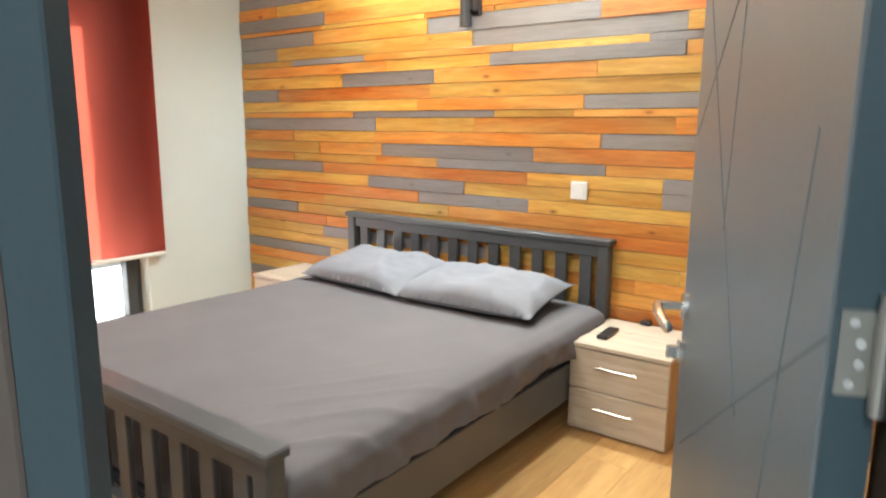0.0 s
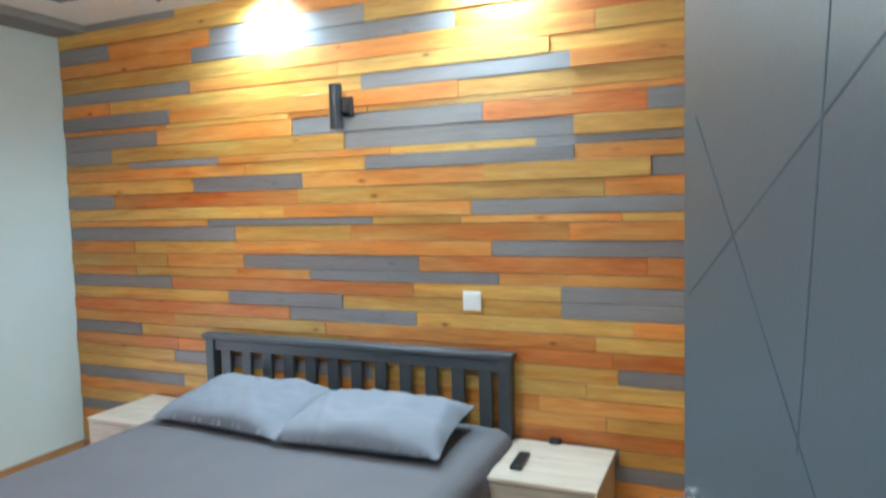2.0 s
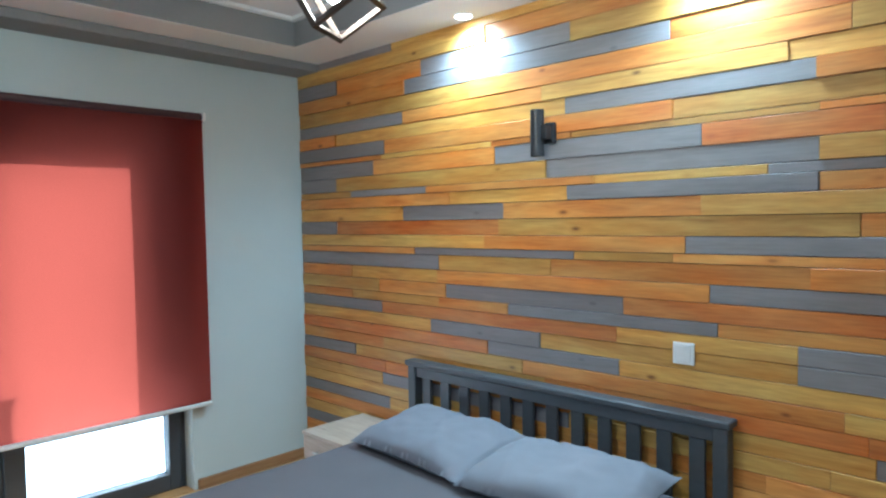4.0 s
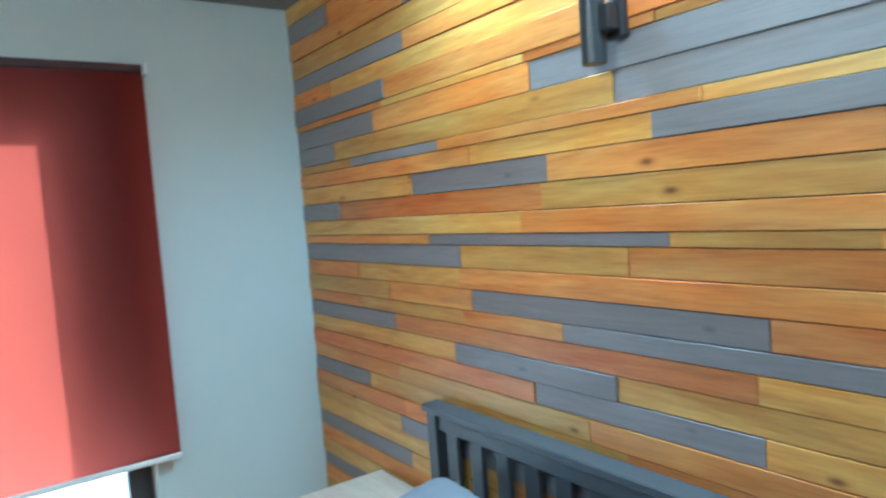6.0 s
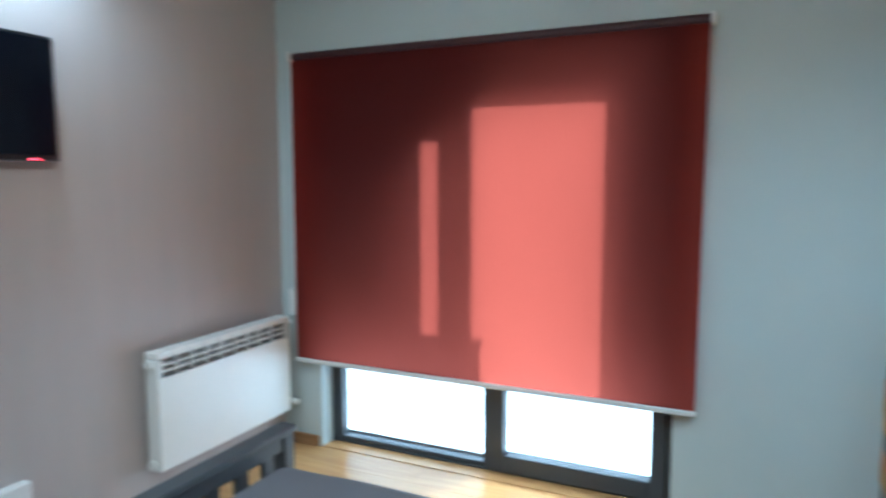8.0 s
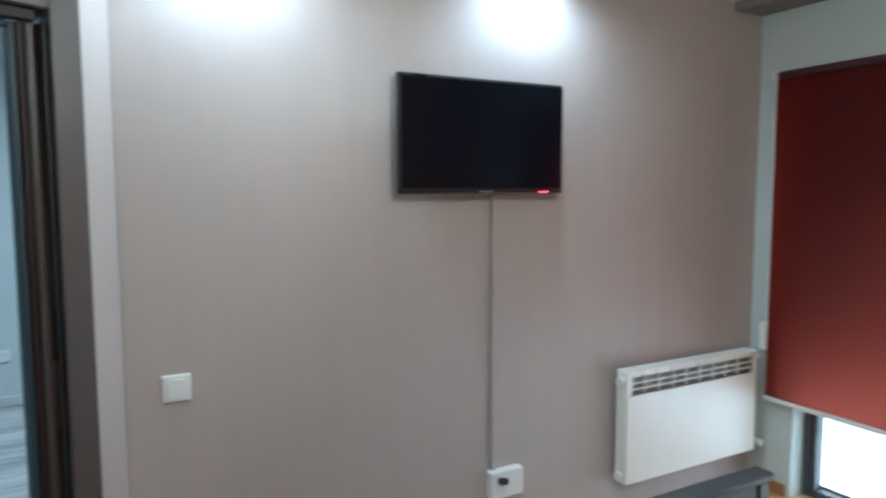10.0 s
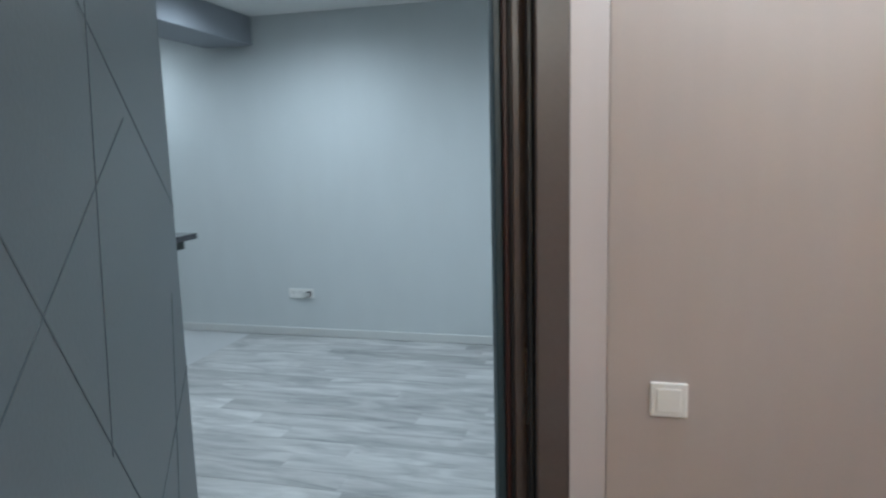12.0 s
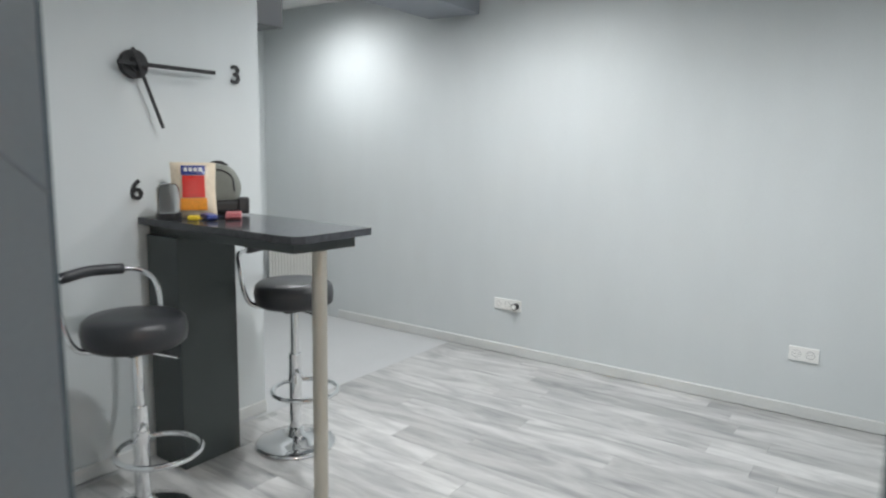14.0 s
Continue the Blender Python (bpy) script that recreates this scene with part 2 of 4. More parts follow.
M = {
    "wall": mat("white_wall_paint", (0.53, 0.585, 0.575), 0.75, vary=0.04, scale=2.5, fine=160, bump=0.06),
    "beige": mat("beige_wallpaper", (0.455, 0.402, 0.378), 0.5, vary=0.05, scale=2.0, fine=120, bump=0.10, stretch=(6, 6, 0.6)),
    "grey_wall": mat("pale_grey_wallpaper", (0.585, 0.618, 0.625), 0.65, vary=0.03, scale=2.0, fine=140, bump=0.035, stretch=(3, 3, 0.9)),
    "ceiling": mat("ceiling_white", (0.78, 0.78, 0.77), 0.8, vary=0.02, scale=2, fine=180, bump=0.03),
    "band": mat("grey_ceiling_paint", (0.22, 0.22, 0.22), 0.7, vary=0.05, bump=0.04),
    "beam": mat("blue_grey_beam_paint", (0.27, 0.29, 0.32), 0.65, vary=0.05, bump=0.04),
    "door": mat("blue_grey_door_enamel", (0.095, 0.118, 0.135), 0.36, vary=0.07, scale=2.2, fine=120, bump=0.03),
    "door_edge": mat("blue_door_edge_paint", (0.030, 0.055, 0.072), 0.5, vary=0.1, bump=0.04),
    "frame": mat("dark_brown_frame", (0.085, 0.068, 0.062), 0.42, vary=0.08, bump=0.04),
    "seal": mat("black_rubber_seal", (0.012, 0.012, 0.013), 0.55, vary=0.1, bump=0.0),
    "red_core": mat("reddish_timber_edge", (0.036, 0.011, 0.008), 0.5, vary=0.2, scale=20, bump=0.05),
    "charcoal": mat("charcoal_painted_wood", (0.062, 0.068, 0.075), 0.42, vary=0.12, scale=9, fine=60, bump=0.06, stretch=(1, 6, 6)),
    "sheet": mat("dark_grey_cotton_sheet", (0.132, 0.126, 0.134), 0.9, vary=0.10, scale=5, fine=500, bump=0.12, spec=0.2),
    "pillow": mat("blue_grey_cotton", (0.20, 0.207, 0.235), 0.9, vary=0.06, scale=8, fine=450, bump=0.12, spec=0.2),
    "oak": wood("pale_oak_laminate", (0.55, 0.475, 0.38), (0.36, 0.29, 0.22), 0.5, "x", 0.05, 0.5),
    "oak_side": wood("oak_laminate_side", (0.50, 0.33, 0.16), (0.33, 0.20, 0.09), 0.5, "z", 0.05, 0.3),
    "wood_y": wood("yellow_stained_pine", (0.67, 0.390, 0.082), (0.38, 0.178, 0.027), 0.45, "x", 0.18, 0.9, 1.15, drift=0.012),
    "wood_o": wood("orange_stained_pine", (0.70, 0.305, 0.054), (0.42, 0.140, 0.019), 0.45, "x", 0.15, 0.9, 1.15, drift=0.012),
    "wood_r": wood("reddish_stained_pine", (0.62, 0.225, 0.040), (0.34, 0.096, 0.016), 0.42, "x", 0.12, 0.9, 1.15, drift=0.012),
    "wood_g": wood("grey_stained_pine", (0.255, 0.236, 0.236), (0.170, 0.155, 0.155), 0.45, "x", 0.12, 0.4, 0.7),
    "floor_bed": wood("honey_laminate", (0.55, 0.33, 0.13), (0.40, 0.21, 0.075), 0.32, "y", 0.08, 0.4),
    "floor_living": wood("whitewashed_grey_laminate", (0.54, 0.54, 0.53), (0.20, 0.205, 0.21), 0.40, "x", 0.18, 0.25, 1.35, 0.04, 6, 0.15),
    "tile": mat("pale_floor_tile", (0.47, 0.48, 0.485), 0.35, vary=0.06, scale=3, fine=60, bump=0.02),
    "base_wood": wood("brown_wood_skirting", (0.35, 0.20, 0.09), (0.2, 0.10, 0.04), 0.4, "y", 0.05, 0.2),
    "base_grey": mat("grey_skirting", (0.60, 0.61, 0.60), 0.4, vary=0.05, bump=0.02),
    "white": mat("white_plastic", (0.80, 0.80, 0.78), 0.32, vary=0.02, bump=0.0),
    "heater": mat("white_enamelled_steel", (0.80, 0.79, 0.75), 0.35, vary=0.03, bump=0.01),
    # grey of the heater's inner plate, coloured as the dimness behind its bars
    "grille": mat("grille_shade_grey", (0.30, 0.30, 0.29), 0.5, vary=0.06, bump=0.0),
    "black": mat("black_plastic", (0.012, 0.012, 0.014), 0.3, vary=0.1, bump=0.0),
    "matte_black": mat("matte_black_metal", (0.018, 0.018, 0.020), 0.45, vary=0.1, bump=0.02),
    "screen": mat("tv_screen_glass", (0.004, 0.005, 0.010), 0.14, vary=0.02, bump=0.0, spec=0.25),
    "chrome": mat("polished_chrome", (0.80, 0.81, 0.82), 0.08, 1.0, vary=0.02, bump=0.0),
    "nickel": mat("satin_nickel", (0.45, 0.44, 0.42), 0.30, 1.0, vary=0.03, bump=0.0),
    "leg": mat("satin_beige_metal", (0.50, 0.47, 0.41), 0.38, 0.6, vary=0.03, bump=0.0),
    "stone": mat("speckled_black_worktop", (0.045, 0.048, 0.055), 0.14, vary=0.55, scale=40, fine=260, bump=0.0),
    "panel": mat("dark_green_grey_panel", (0.042, 0.052, 0.052), 0.42, vary=0.06, bump=0.02),
    "vinyl": mat("black_vinyl_upholstery", (0.028, 0.030, 0.034), 0.38, vary=0.15, scale=14, fine=220, bump=0.10),
    "upvc": mat("anthracite_window_frame", (0.050, 0.056, 0.064), 0.42, vary=0.06, bump=0.02),
    "blind": fabric_through("red_blind_fabric", (0.82, 0.168, 0.118), (0.030, 0.007, 0.009), 0.50),
    "blind_case": mat("dark_red_blind_case", (0.045, 0.012, 0.014), 0.5, vary=0.08, bump=0.02),
    "alu": mat("white_aluminium_bar", (0.72, 0.71, 0.68), 0.35, vary=0.03, bump=0.0),
    "glass": glass("clear_glass"),
    "concrete": mat("balcony_concrete", (0.55, 0.54, 0.52), 0.85, vary=0.12, scale=3, fine=50, bump=0.2),
    "balcony": mat("white_balcony_tile", (0.84, 0.84, 0.82), 0.45, vary=0.05, scale=3, fine=40, bump=0.04),
    "render": mat("outside_render", (0.80, 0.80, 0.78), 0.9, vary=0.06, bump=0.25),
    "facade": mat("blue_grey_facade", (0.42, 0.47, 0.55), 0.85, vary=0.08, bump=0.2),
    "brass": mat("aged_brown_metal", (0.075, 0.055, 0.042), 0.4, 0.7, vary=0.1, bump=0.02),
    "bulb": glow("lit_bulb", (1.0, 0.86, 0.62), 40),
    "downlight": glow("lit_downlight", (0.92, 0.97, 1.0), 45),
    "led": glow("red_standby_led", (1.0, 0.05, 0.08), 6),
    "bag_cream": mat("cream_foil_packet", (0.68, 0.58, 0.45), 0.3, vary=0.12, scale=30, bump=0.1),
    "bag_red": mat("red_foil_print", (0.62, 0.035, 0.03), 0.3, vary=0.1, bump=0.05),
    "bag_blue": mat("blue_foil_print", (0.03, 0.05, 0.22), 0.3, vary=0.1, bump=0.05),
    "bag_orange": mat("orange_foil_print", (0.80, 0.30, 0.03), 0.35, vary=0.2, scale=60, bump=0.05),
    "canvas": mat("grey_green_canvas", (0.20, 0.21, 0.19), 0.85, vary=0.1, scale=12, fine=300, bump=0.2),
    "pink": mat("pink_packaging", (0.40, 0.12, 0.13), 0.35, vary=0.2, bump=0.02),
    "yellow": mat("yellow_packaging", (0.72, 0.52, 0.04), 0.35, vary=0.15, bump=0.02),
}

# ---- mesh helpers ----


def add_box(bm, x0, x1, y0, y1, z0, z1, bevel=0.0, segments=1):
    made = bmesh.ops.create_cube(bm, size=1.0)["verts"]
    bmesh.ops.transform(bm, matrix=Matrix.Translation(((x0 + x1) / 2, (y0 + y1) / 2, (z0 + z1) / 2)) @ Matrix.Diagonal((x1 - x0, y1 - y0, z1 - z0, 1)), verts=made)
    if bevel:
        edges = list({e for v in made for e in v.link_edges})
        bmesh.ops.bevel(bm, geom=edges, offset=bevel, segments=segments, profile=0.5, affect="EDGES")
    return bm


def box(x0, x1, y0, y1, z0, z1, bevel=0.0, segments=1):
    return add_box(bmesh.new(), x0, x1, y0, y1, z0, z1, bevel, segments)


def add_rod(bm, a, b, r, sides=16, r2=None):
    a, b = Vector(a), Vector(b)
    made = bmesh.ops.create_cone(bm, cap_ends=True, segments=sides, radius1=r, radius2=r if r2 is None else r2, depth=(b - a).length)["verts"]
    turn = (b - a).to_track_quat("Z", "Y").to_matrix().to_4x4()
    bmesh.ops.transform(bm, matrix=Matrix.Translation((a + b) / 2) @ turn, verts=made)
    return bm


def rod(a, b, r, sides=16, r2=None):
    return add_rod(bmesh.new(), a, b, r, sides, r2)


def lathe(profile, sides=32):
    """A turned solid from (radius, height) pairs."""
    bm = bmesh.new()
    rings = []
    for r, z in profile:
        rings.append([bm.verts.new((r * math.cos(2 * math.pi * k / sides), r * math.sin(2 * math.pi * k / sides), z)) for k in range(sides)])
    for a, b in zip(rings, rings[1:]):
        for k in range(sides):
            bm.faces.new((a[k], a[(k + 1) % sides], b[(k + 1) % sides], b[k]))
    bm.faces.new(rings[0][::-1])
    bm.faces.new(rings[-1])
    bmesh.ops.recalc_face_normals(bm, faces=bm.faces)
    return bm


def tube(points, r, sides=10, closed=False):
    """A bent tube through points."""
    pts = [Vector(p) for p in points]
    bm = bmesh.new()
    rings = []
    count = len(pts)
    up = Vector((0, 0, 1))
    for i, p in enumerate(pts):
        a = pts[(i - 1) % count] if closed or i else p
        b = pts[(i + 1) % count] if closed or i < count - 1 else p
        t = (b - a).normalized()
        s = t.cross(up)
        s = s.normalized() if s.length > 1e-3 else Vector((1, 0, 0))
        w = s.cross(t).normalized()
        rings.append([bm.verts.new(p + r * (math.cos(q) * s + math.sin(q) * w)) for q in (2 * math.pi * k / sides for k in range(sides))])
    pairs = list(zip(rings, rings[1:])) + ([(rings[-1], rings[0])] if closed else [])
    for a, b in pairs:
        for k in range(sides):
            bm.faces.new((a[k], a[(k + 1) % sides], b[(k + 1) % sides], b[k]))
    if not closed:
        bm.faces.new(rings[0][::-1])
        bm.faces.new(rings[-1])
    bmesh.ops.recalc_face_normals(bm, faces=bm.faces)
    return bm


def smooth_path(points, steps=6):
    """Catmull-Rom points through the given ones."""
    p = [Vector(q) for q in points]
    p = [2 * p[0] - p[1]] + p + [2 * p[-1] - p[-2]]
    out = []
    for i in range(1, len(p) - 2):
        for k in range(steps):
            t = k / steps
            out.append(0.5 * ((2 * p[i]) + (p[i + 1] - p[i - 1]) * t + (2 * p[i - 1] - 5 * p[i] + 4 * p[i + 1] - p[i + 2]) * t * t + (3 * p[i] - p[i - 1] - 3 * p[i + 1] + p[i + 2]) * t ** 3))
    return out + [p[-2]]


def prism(outline, z0, z1):
    """A solid with the given plan outline (counter-clockwise)."""
    bm = bmesh.new()
    low = [bm.verts.new((x, y, z0)) for x, y in outline]
    top = [bm.verts.new((x, y, z1)) for x, y in outline]
    bm.faces.new(low[::-1])
    bm.faces.new(top)
    for k in range(len(outline)):
        j = (k + 1) % len(outline)
        bm.faces.new((low[k], low[j], top[j], top[k]))
    return bm


def link_mesh(name, bm, material, smooth=False):
    me = bpy.data.meshes.new(name)
    bm.to_mesh(me)
    bm.free()
    me.materials.append(material)
    if smooth:
        for f in me.polygons:
            f.use_smooth = True
    return new(name, me)


def part(name, bm, material, parent, label="", smooth=False):
    ob = link_mesh(name, bm, material, smooth)
    ob.parent = parent
    if label:
        tagged(ob, label)
    return ob


def thing(name, label, category, group="", kind="", at=None):
    ob = new(name)
    ob.empty_display_size = 0.05
    if at:
        ob.location = at
    return tagged(ob, label, category, group, kind)


def structure(name, bm, material, label, category="wall"):
    return tagged(link_mesh(name, bm, material), label, category, kind="structure")


def shifted(bm, x=0, y=0, z=0, turn=0):
    bmesh.ops.transform(bm, matrix=pose(x, y, z, 0, 0, turn), verts=bm.verts)
    return bm


# ---- the plan ----
DEPTH = 2.82                       # plank wall's face
ROOM_X = 4.02                      # far side of the bedroom, behind the door leaf
TV_END = 2.954                     # where the television wall turns towards the door
CX, CY = 3.108, 0.222              # the rebate of the door frame on its lock side
TURN = 24.3
UX, UY = math.cos(radians(TURN)), math.sin(radians(TURN))


def slant(s, n):
    """A place on the slanted door wall: s along it, n into the bedroom."""
    return (CX + s * UX - n * UY, CY + s * UY + n * UX)


def slant_box(s0, s1, n0, n1, z0, z1, bevel=0.0):
    return shifted(box(s0, s1, n0, n1, z0, z1, bevel), CX, CY, 0, TURN)


S_END = (ROOM_X - CX) / UX
WALL_TOP = 2.80
THICK = 0.078

# bedroom walls
wall_plank = structure("wall_bed", box(-0.3, ROOM_X + 0.15, DEPTH + 0.022, DEPTH + 0.2, 0, WALL_TOP), M["seal"], "wall clad in yellow, orange and grey pine boards")
bm = bmesh.new()
W0, W1, WTOP = 0.25, 2.06, 2.09
add_box(bm, -0.3, 0, -0.15, W0, 0, WALL_TOP)
add_box(bm, -0.3, 0, W1, DEPTH + 0.022, 0, WALL_TOP)
add_box(bm, -0.3, 0, W0, W1, WTOP, WALL_TOP)
structure("wall_window", bm, M["wall"], "white painted wall around the balcony window")
structure("wall_tv", prism([(0.0, -0.15), (TV_END + 0.05, -0.15), (TV_END, 0.0), (0.0, 0.0)], 0, WALL_TOP), M["beige"], "beige wallpapered wall behind the television")
FRAME_A, FRAME_B = -0.078, 0.880    # the door frame along the slanted wall
DOOR_TOP = 2.0
bm = prism([(TV_END + 0.002, 0.0), (TV_END + 0.051, -0.149), slant(FRAME_A, -THICK), slant(FRAME_A, 0.0)], 0, WALL_TOP)
structure("wall_door_strike_side", bm, M["beige"], "narrow beige wall strip beside the door frame")
structure("wall_door_hinge_side", slant_box(FRAME_B, S_END, -THICK, 0, 0, WALL_TOP), M["beige"], "narrow beige wall strip beside the door hinges")
structure("wall_door_lintel", slant_box(FRAME_A, FRAME_B, -THICK, 0, DOOR_TOP + 0.06, WALL_TOP), M["beige"], "beige wall above the bedroom door")
ex, ey = slant(S_END, 0)
structure("wall_side", box(ROOM_X, ROOM_X + 0.15, ey - 0.1, DEPTH + 0.022, 0, WALL_TOP), M["beige"], "plain beige side wall behind the open door")

# stepped bedroom ceiling: white soffit round the edge, grey riser, raised white field
RING = 0.46
TRAY_TOP = 2.60
bm = bmesh.new()
add_box(bm, 0, RING, -0.05, DEPTH + 0.03, SOFFIT, SOFFIT + 0.03)
add_box(bm, RING, ROOM_X, DEPTH + 0.03 - 0.36, DEPTH + 0.03, SOFFIT, SOFFIT + 0.03)
add_box(bm, RING, 3.0, -0.05, 0.42, SOFFIT, SOFFIT + 0.03)
add_box(bm, 3.0, ROOM_X, -0.05, DEPTH - 0.33, SOFFIT, SOFFIT + 0.03)
structure("ceiling_soffit", bm, M["ceiling"], "white dropped soffit round the bedroom ceiling", "ceiling")
bm = bmesh.new()
R0, R1, Q0, Q1 = RING, 3.0, 0.42, DEPTH - 0.33
for x0, x1, y0, y1 in ((R0 - 0.03, R0 + 0.002, Q0 - 0.03, Q1 + 0.03), (R1 - 0.002, R1 + 0.03, Q0 - 0.03, Q1 + 0.03), (R0, R1, Q0 - 0.03, Q0 + 0.002), (R0, R1, Q1 - 0.002, Q1 + 0.03)):
    add_box(bm, x0, x1, y0, y1, SOFFIT + 0.002, TRAY_TOP)
structure("ceiling_riser", bm, M["band"], "grey painted riser of the stepped ceiling", "ceiling")
bm = bmesh.new()
for x0, x1, y0, y1 in ((R0, R0 + 0.035, Q0, Q1), (R1 - 0.035, R1, Q0, Q1), (R0, R1, Q0, Q0 + 0.035), (R0, R1, Q1 - 0.035, Q1)):
    add_box(bm, x0, x1, y0, y1, TRAY_TOP - 0.022, TRAY_TOP + 0.002, 0.006)
structure("ceiling_trim", bm, M["ceiling"], "thin white moulding round the raised ceiling", "trim")
structure("ceiling_bedroom", box(0.0, ROOM_X, -0.05, DEPTH + 0.03, TRAY_TOP, TRAY_TOP + 0.03), M["ceiling"], "flat white bedroom ceiling", "ceiling")
structure("ceiling_grey_strip", box(0.0, 0.215, 0.0, DEPTH + 0.02, 2.40, SOFFIT - 0.001, 0.004), M["band"], "grey painted boxed strip above the window", "ceiling")

# floors
structure("floor_bedroom", prism([(-0.3, -0.15), (TV_END + 0.1, -0.15), (CX, CY - 0.1), (ROOM_X + 0.1, ey - 0.1), (ROOM_X + 0.1, DEPTH + 0.15), (-0.3, DEPTH + 0.15)], -0.12, -0.012), M["seal"], "bedroom floor under honey laminate boards", "floor")
structure("floor_living", box(2.3, 9.0, -3.7, 0.5, -0.15, -0.0135), M["seal"], "living room floor under grey laminate", "floor")

# living room shell
FAR = -3.375
TILE_X = 6.01
structure("wall_far", box(2.2, 8.25, FAR - 0.15, FAR, 0, WALL_TOP), M["grey_wall"], "pale grey wall of the empty living room")
structure("wall_end", box(8.1, 8.25, FAR, 0.85, 0, WALL_TOP), M["grey_wall"], "plain pale grey end wall")
structure("wall_living_west", box(2.2, 2.35, FAR, -0.15, 0, WALL_TOP), M["grey_wall"], "plain grey wall of the living room")
structure("wall_living_north", prism([(4.17, 0.7), (8.1, 0.7), (8.1, 0.85), (4.17, 0.85)], 0, WALL_TOP), M["grey_wall"], "plain grey wall behind the kitchen bar")
structure("wall_living_tv_back", box(2.35, TV_END + 0.05, -0.17, -0.151, 0, WALL_TOP), M["grey_wall"], "back of the television wall")
structure("ceiling_living", box(2.2, 8.25, FAR - 0.1, 0.85, LIVING_TOP, LIVING_TOP + 0.05), M["ceiling"], "white living room ceiling", "ceiling")
structure("ceiling_beam", box(5.82, 6.25, FAR + 0.002, 0.69, 2.41, LIVING_TOP - 0.001, 0.004), M["beam"], "blue-grey painted ceiling beam", "beam")
CLOCK_X = 6.05
structure("wall_clock", box(CLOCK_X, CLOCK_X + 0.22, -1.60, 0.69, 0, 2.409), M["grey_wall"], "short white wall carrying the clock")
structure("beam_stub", box(CLOCK_X + 0.08, CLOCK_X + 0.35, -1.845, -1.602, 2.107, 2.409, 0.004), M["upvc"], "dark grey box at the end of the clock wall", "beam")
bm = bmesh.new()
add_box(bm, 2.35, 7.18, FAR, FAR + 0.016, 0, 0.07, 0.004)
structure("baseboard_living", bm, M["base_grey"], "pale grey skirting board", "baseboard")
structure("baseboard_clock_wall", box(CLOCK_X - 0.014, CLOCK_X, -1.60, 0.69, 0, 0.07, 0.004), M["base_grey"], "pale grey skirting board", "baseboard")
bm = bmesh.new()
add_box(bm, 0, 0.016, W1 + 0.02, DEPTH, 0, 0.06, 0.004)
add_box(bm, 0, 0.016, 0.0, W0 - 0.02, 0, 0.06, 0.004)
structure("baseboard_bedroom", bm, M["base_wood"], "brown wooden skirting board", "baseboard")
structure("baseboard_tv_wall", box(0.017, TV_END - 0.01, 0, 0.016, 0, 0.06, 0.004), M["base_wood"], "brown wooden skirting board", "baseboard")
structure("baseboard_bed_wall", box(0.017, ROOM_X, DEPTH - 0.016, DEPTH - 0.001, 0, 0.06, 0.004), M["base_wood"], "brown wooden skirting board", "baseboard")

# ---- door frame and leaf ----
frame_ob = thing("door_frame", "dark brown door frame with black rubber seals", "door frame", kind="structure")


def frame_leg(face0, face1, stop0, stop1):
    part("casing", slant_box(face0, face1, -THICK - 0.012, 0.014, 0, DOOR_TOP + 0.07, 0.004), M["frame"], frame_ob)
    part("stop", slant_box(min(stop0, stop1), max(stop0, stop1), -THICK - 0.010, -0.052, 0, DOOR_TOP - 0.03, 0.003), M["door_edge"], frame_ob, "blue-grey painted door stop")


frame_leg(FRAME_A, 0.0, 0.0005, 0.074)
frame_leg(0.800, FRAME_B, 0.7995, 0.790)
part("rebate", slant_box(0.0015, 0.0365, -0.0515, -0.036, 0, DOOR_TOP - 0.03, 0.002), M["frame"], frame_ob)
part("seal", slant_box(0.037, 0.0455, -0.0515, -0.034, 0, DOOR_TOP - 0.03, 0.003), M["seal"], frame_ob, "black rubber seal")
part("core_strip", slant_box(0.046, 0.056, -0.0515, -0.038, 0, DOOR_TOP - 0.03, 0.002), M["red_core"], frame_ob, "reddish timber edge")
part("seal", slant_box(0.0015, 0.010, -0.033, -0.018, 0, DOOR_TOP - 0.03, 0.002), M["red_core"], frame_ob, "reddish timber groove")
part("seal", slant_box(0.0015, 0.014, -0.016, -0.002, 0, DOOR_TOP - 0.03, 0.003), M["seal"], frame_ob, "black rubber seal")
part("strike_plate", slant_box(0.0100, 0.0115, -0.0335, -0.0175, 0.90, 1.08), M["nickel"], frame_ob, "steel strike plate")
part("head_casing", slant_box(0.0005, 0.7995, -THICK - 0.012, 0.014, DOOR_TOP, DOOR_TOP + 0.07, 0.004), M["frame"], frame_ob)
part("head_stop", slant_box(0.0745, 0.7895, -THICK - 0.010, -0.052, DOOR_TOP - 0.045, DOOR_TOP - 0.001, 0.003), M["door_edge"], frame_ob)
part("head_seal", slant_box(0.0205, 0.7985, -0.049, -0.012, DOOR_TOP - 0.03, DOOR_TOP - 0.001, 0.003), M["seal"], frame_ob, "black rubber seal")

# the leaf is built along +x from its hinge, its outer face towards -y
LEAF_W, LEAF_H, LEAF_T = 0.82, 1.955, 0.042
door = thing("door_1", "blue-grey panel door with crossing grooves, standing open", "door", kind="structure")


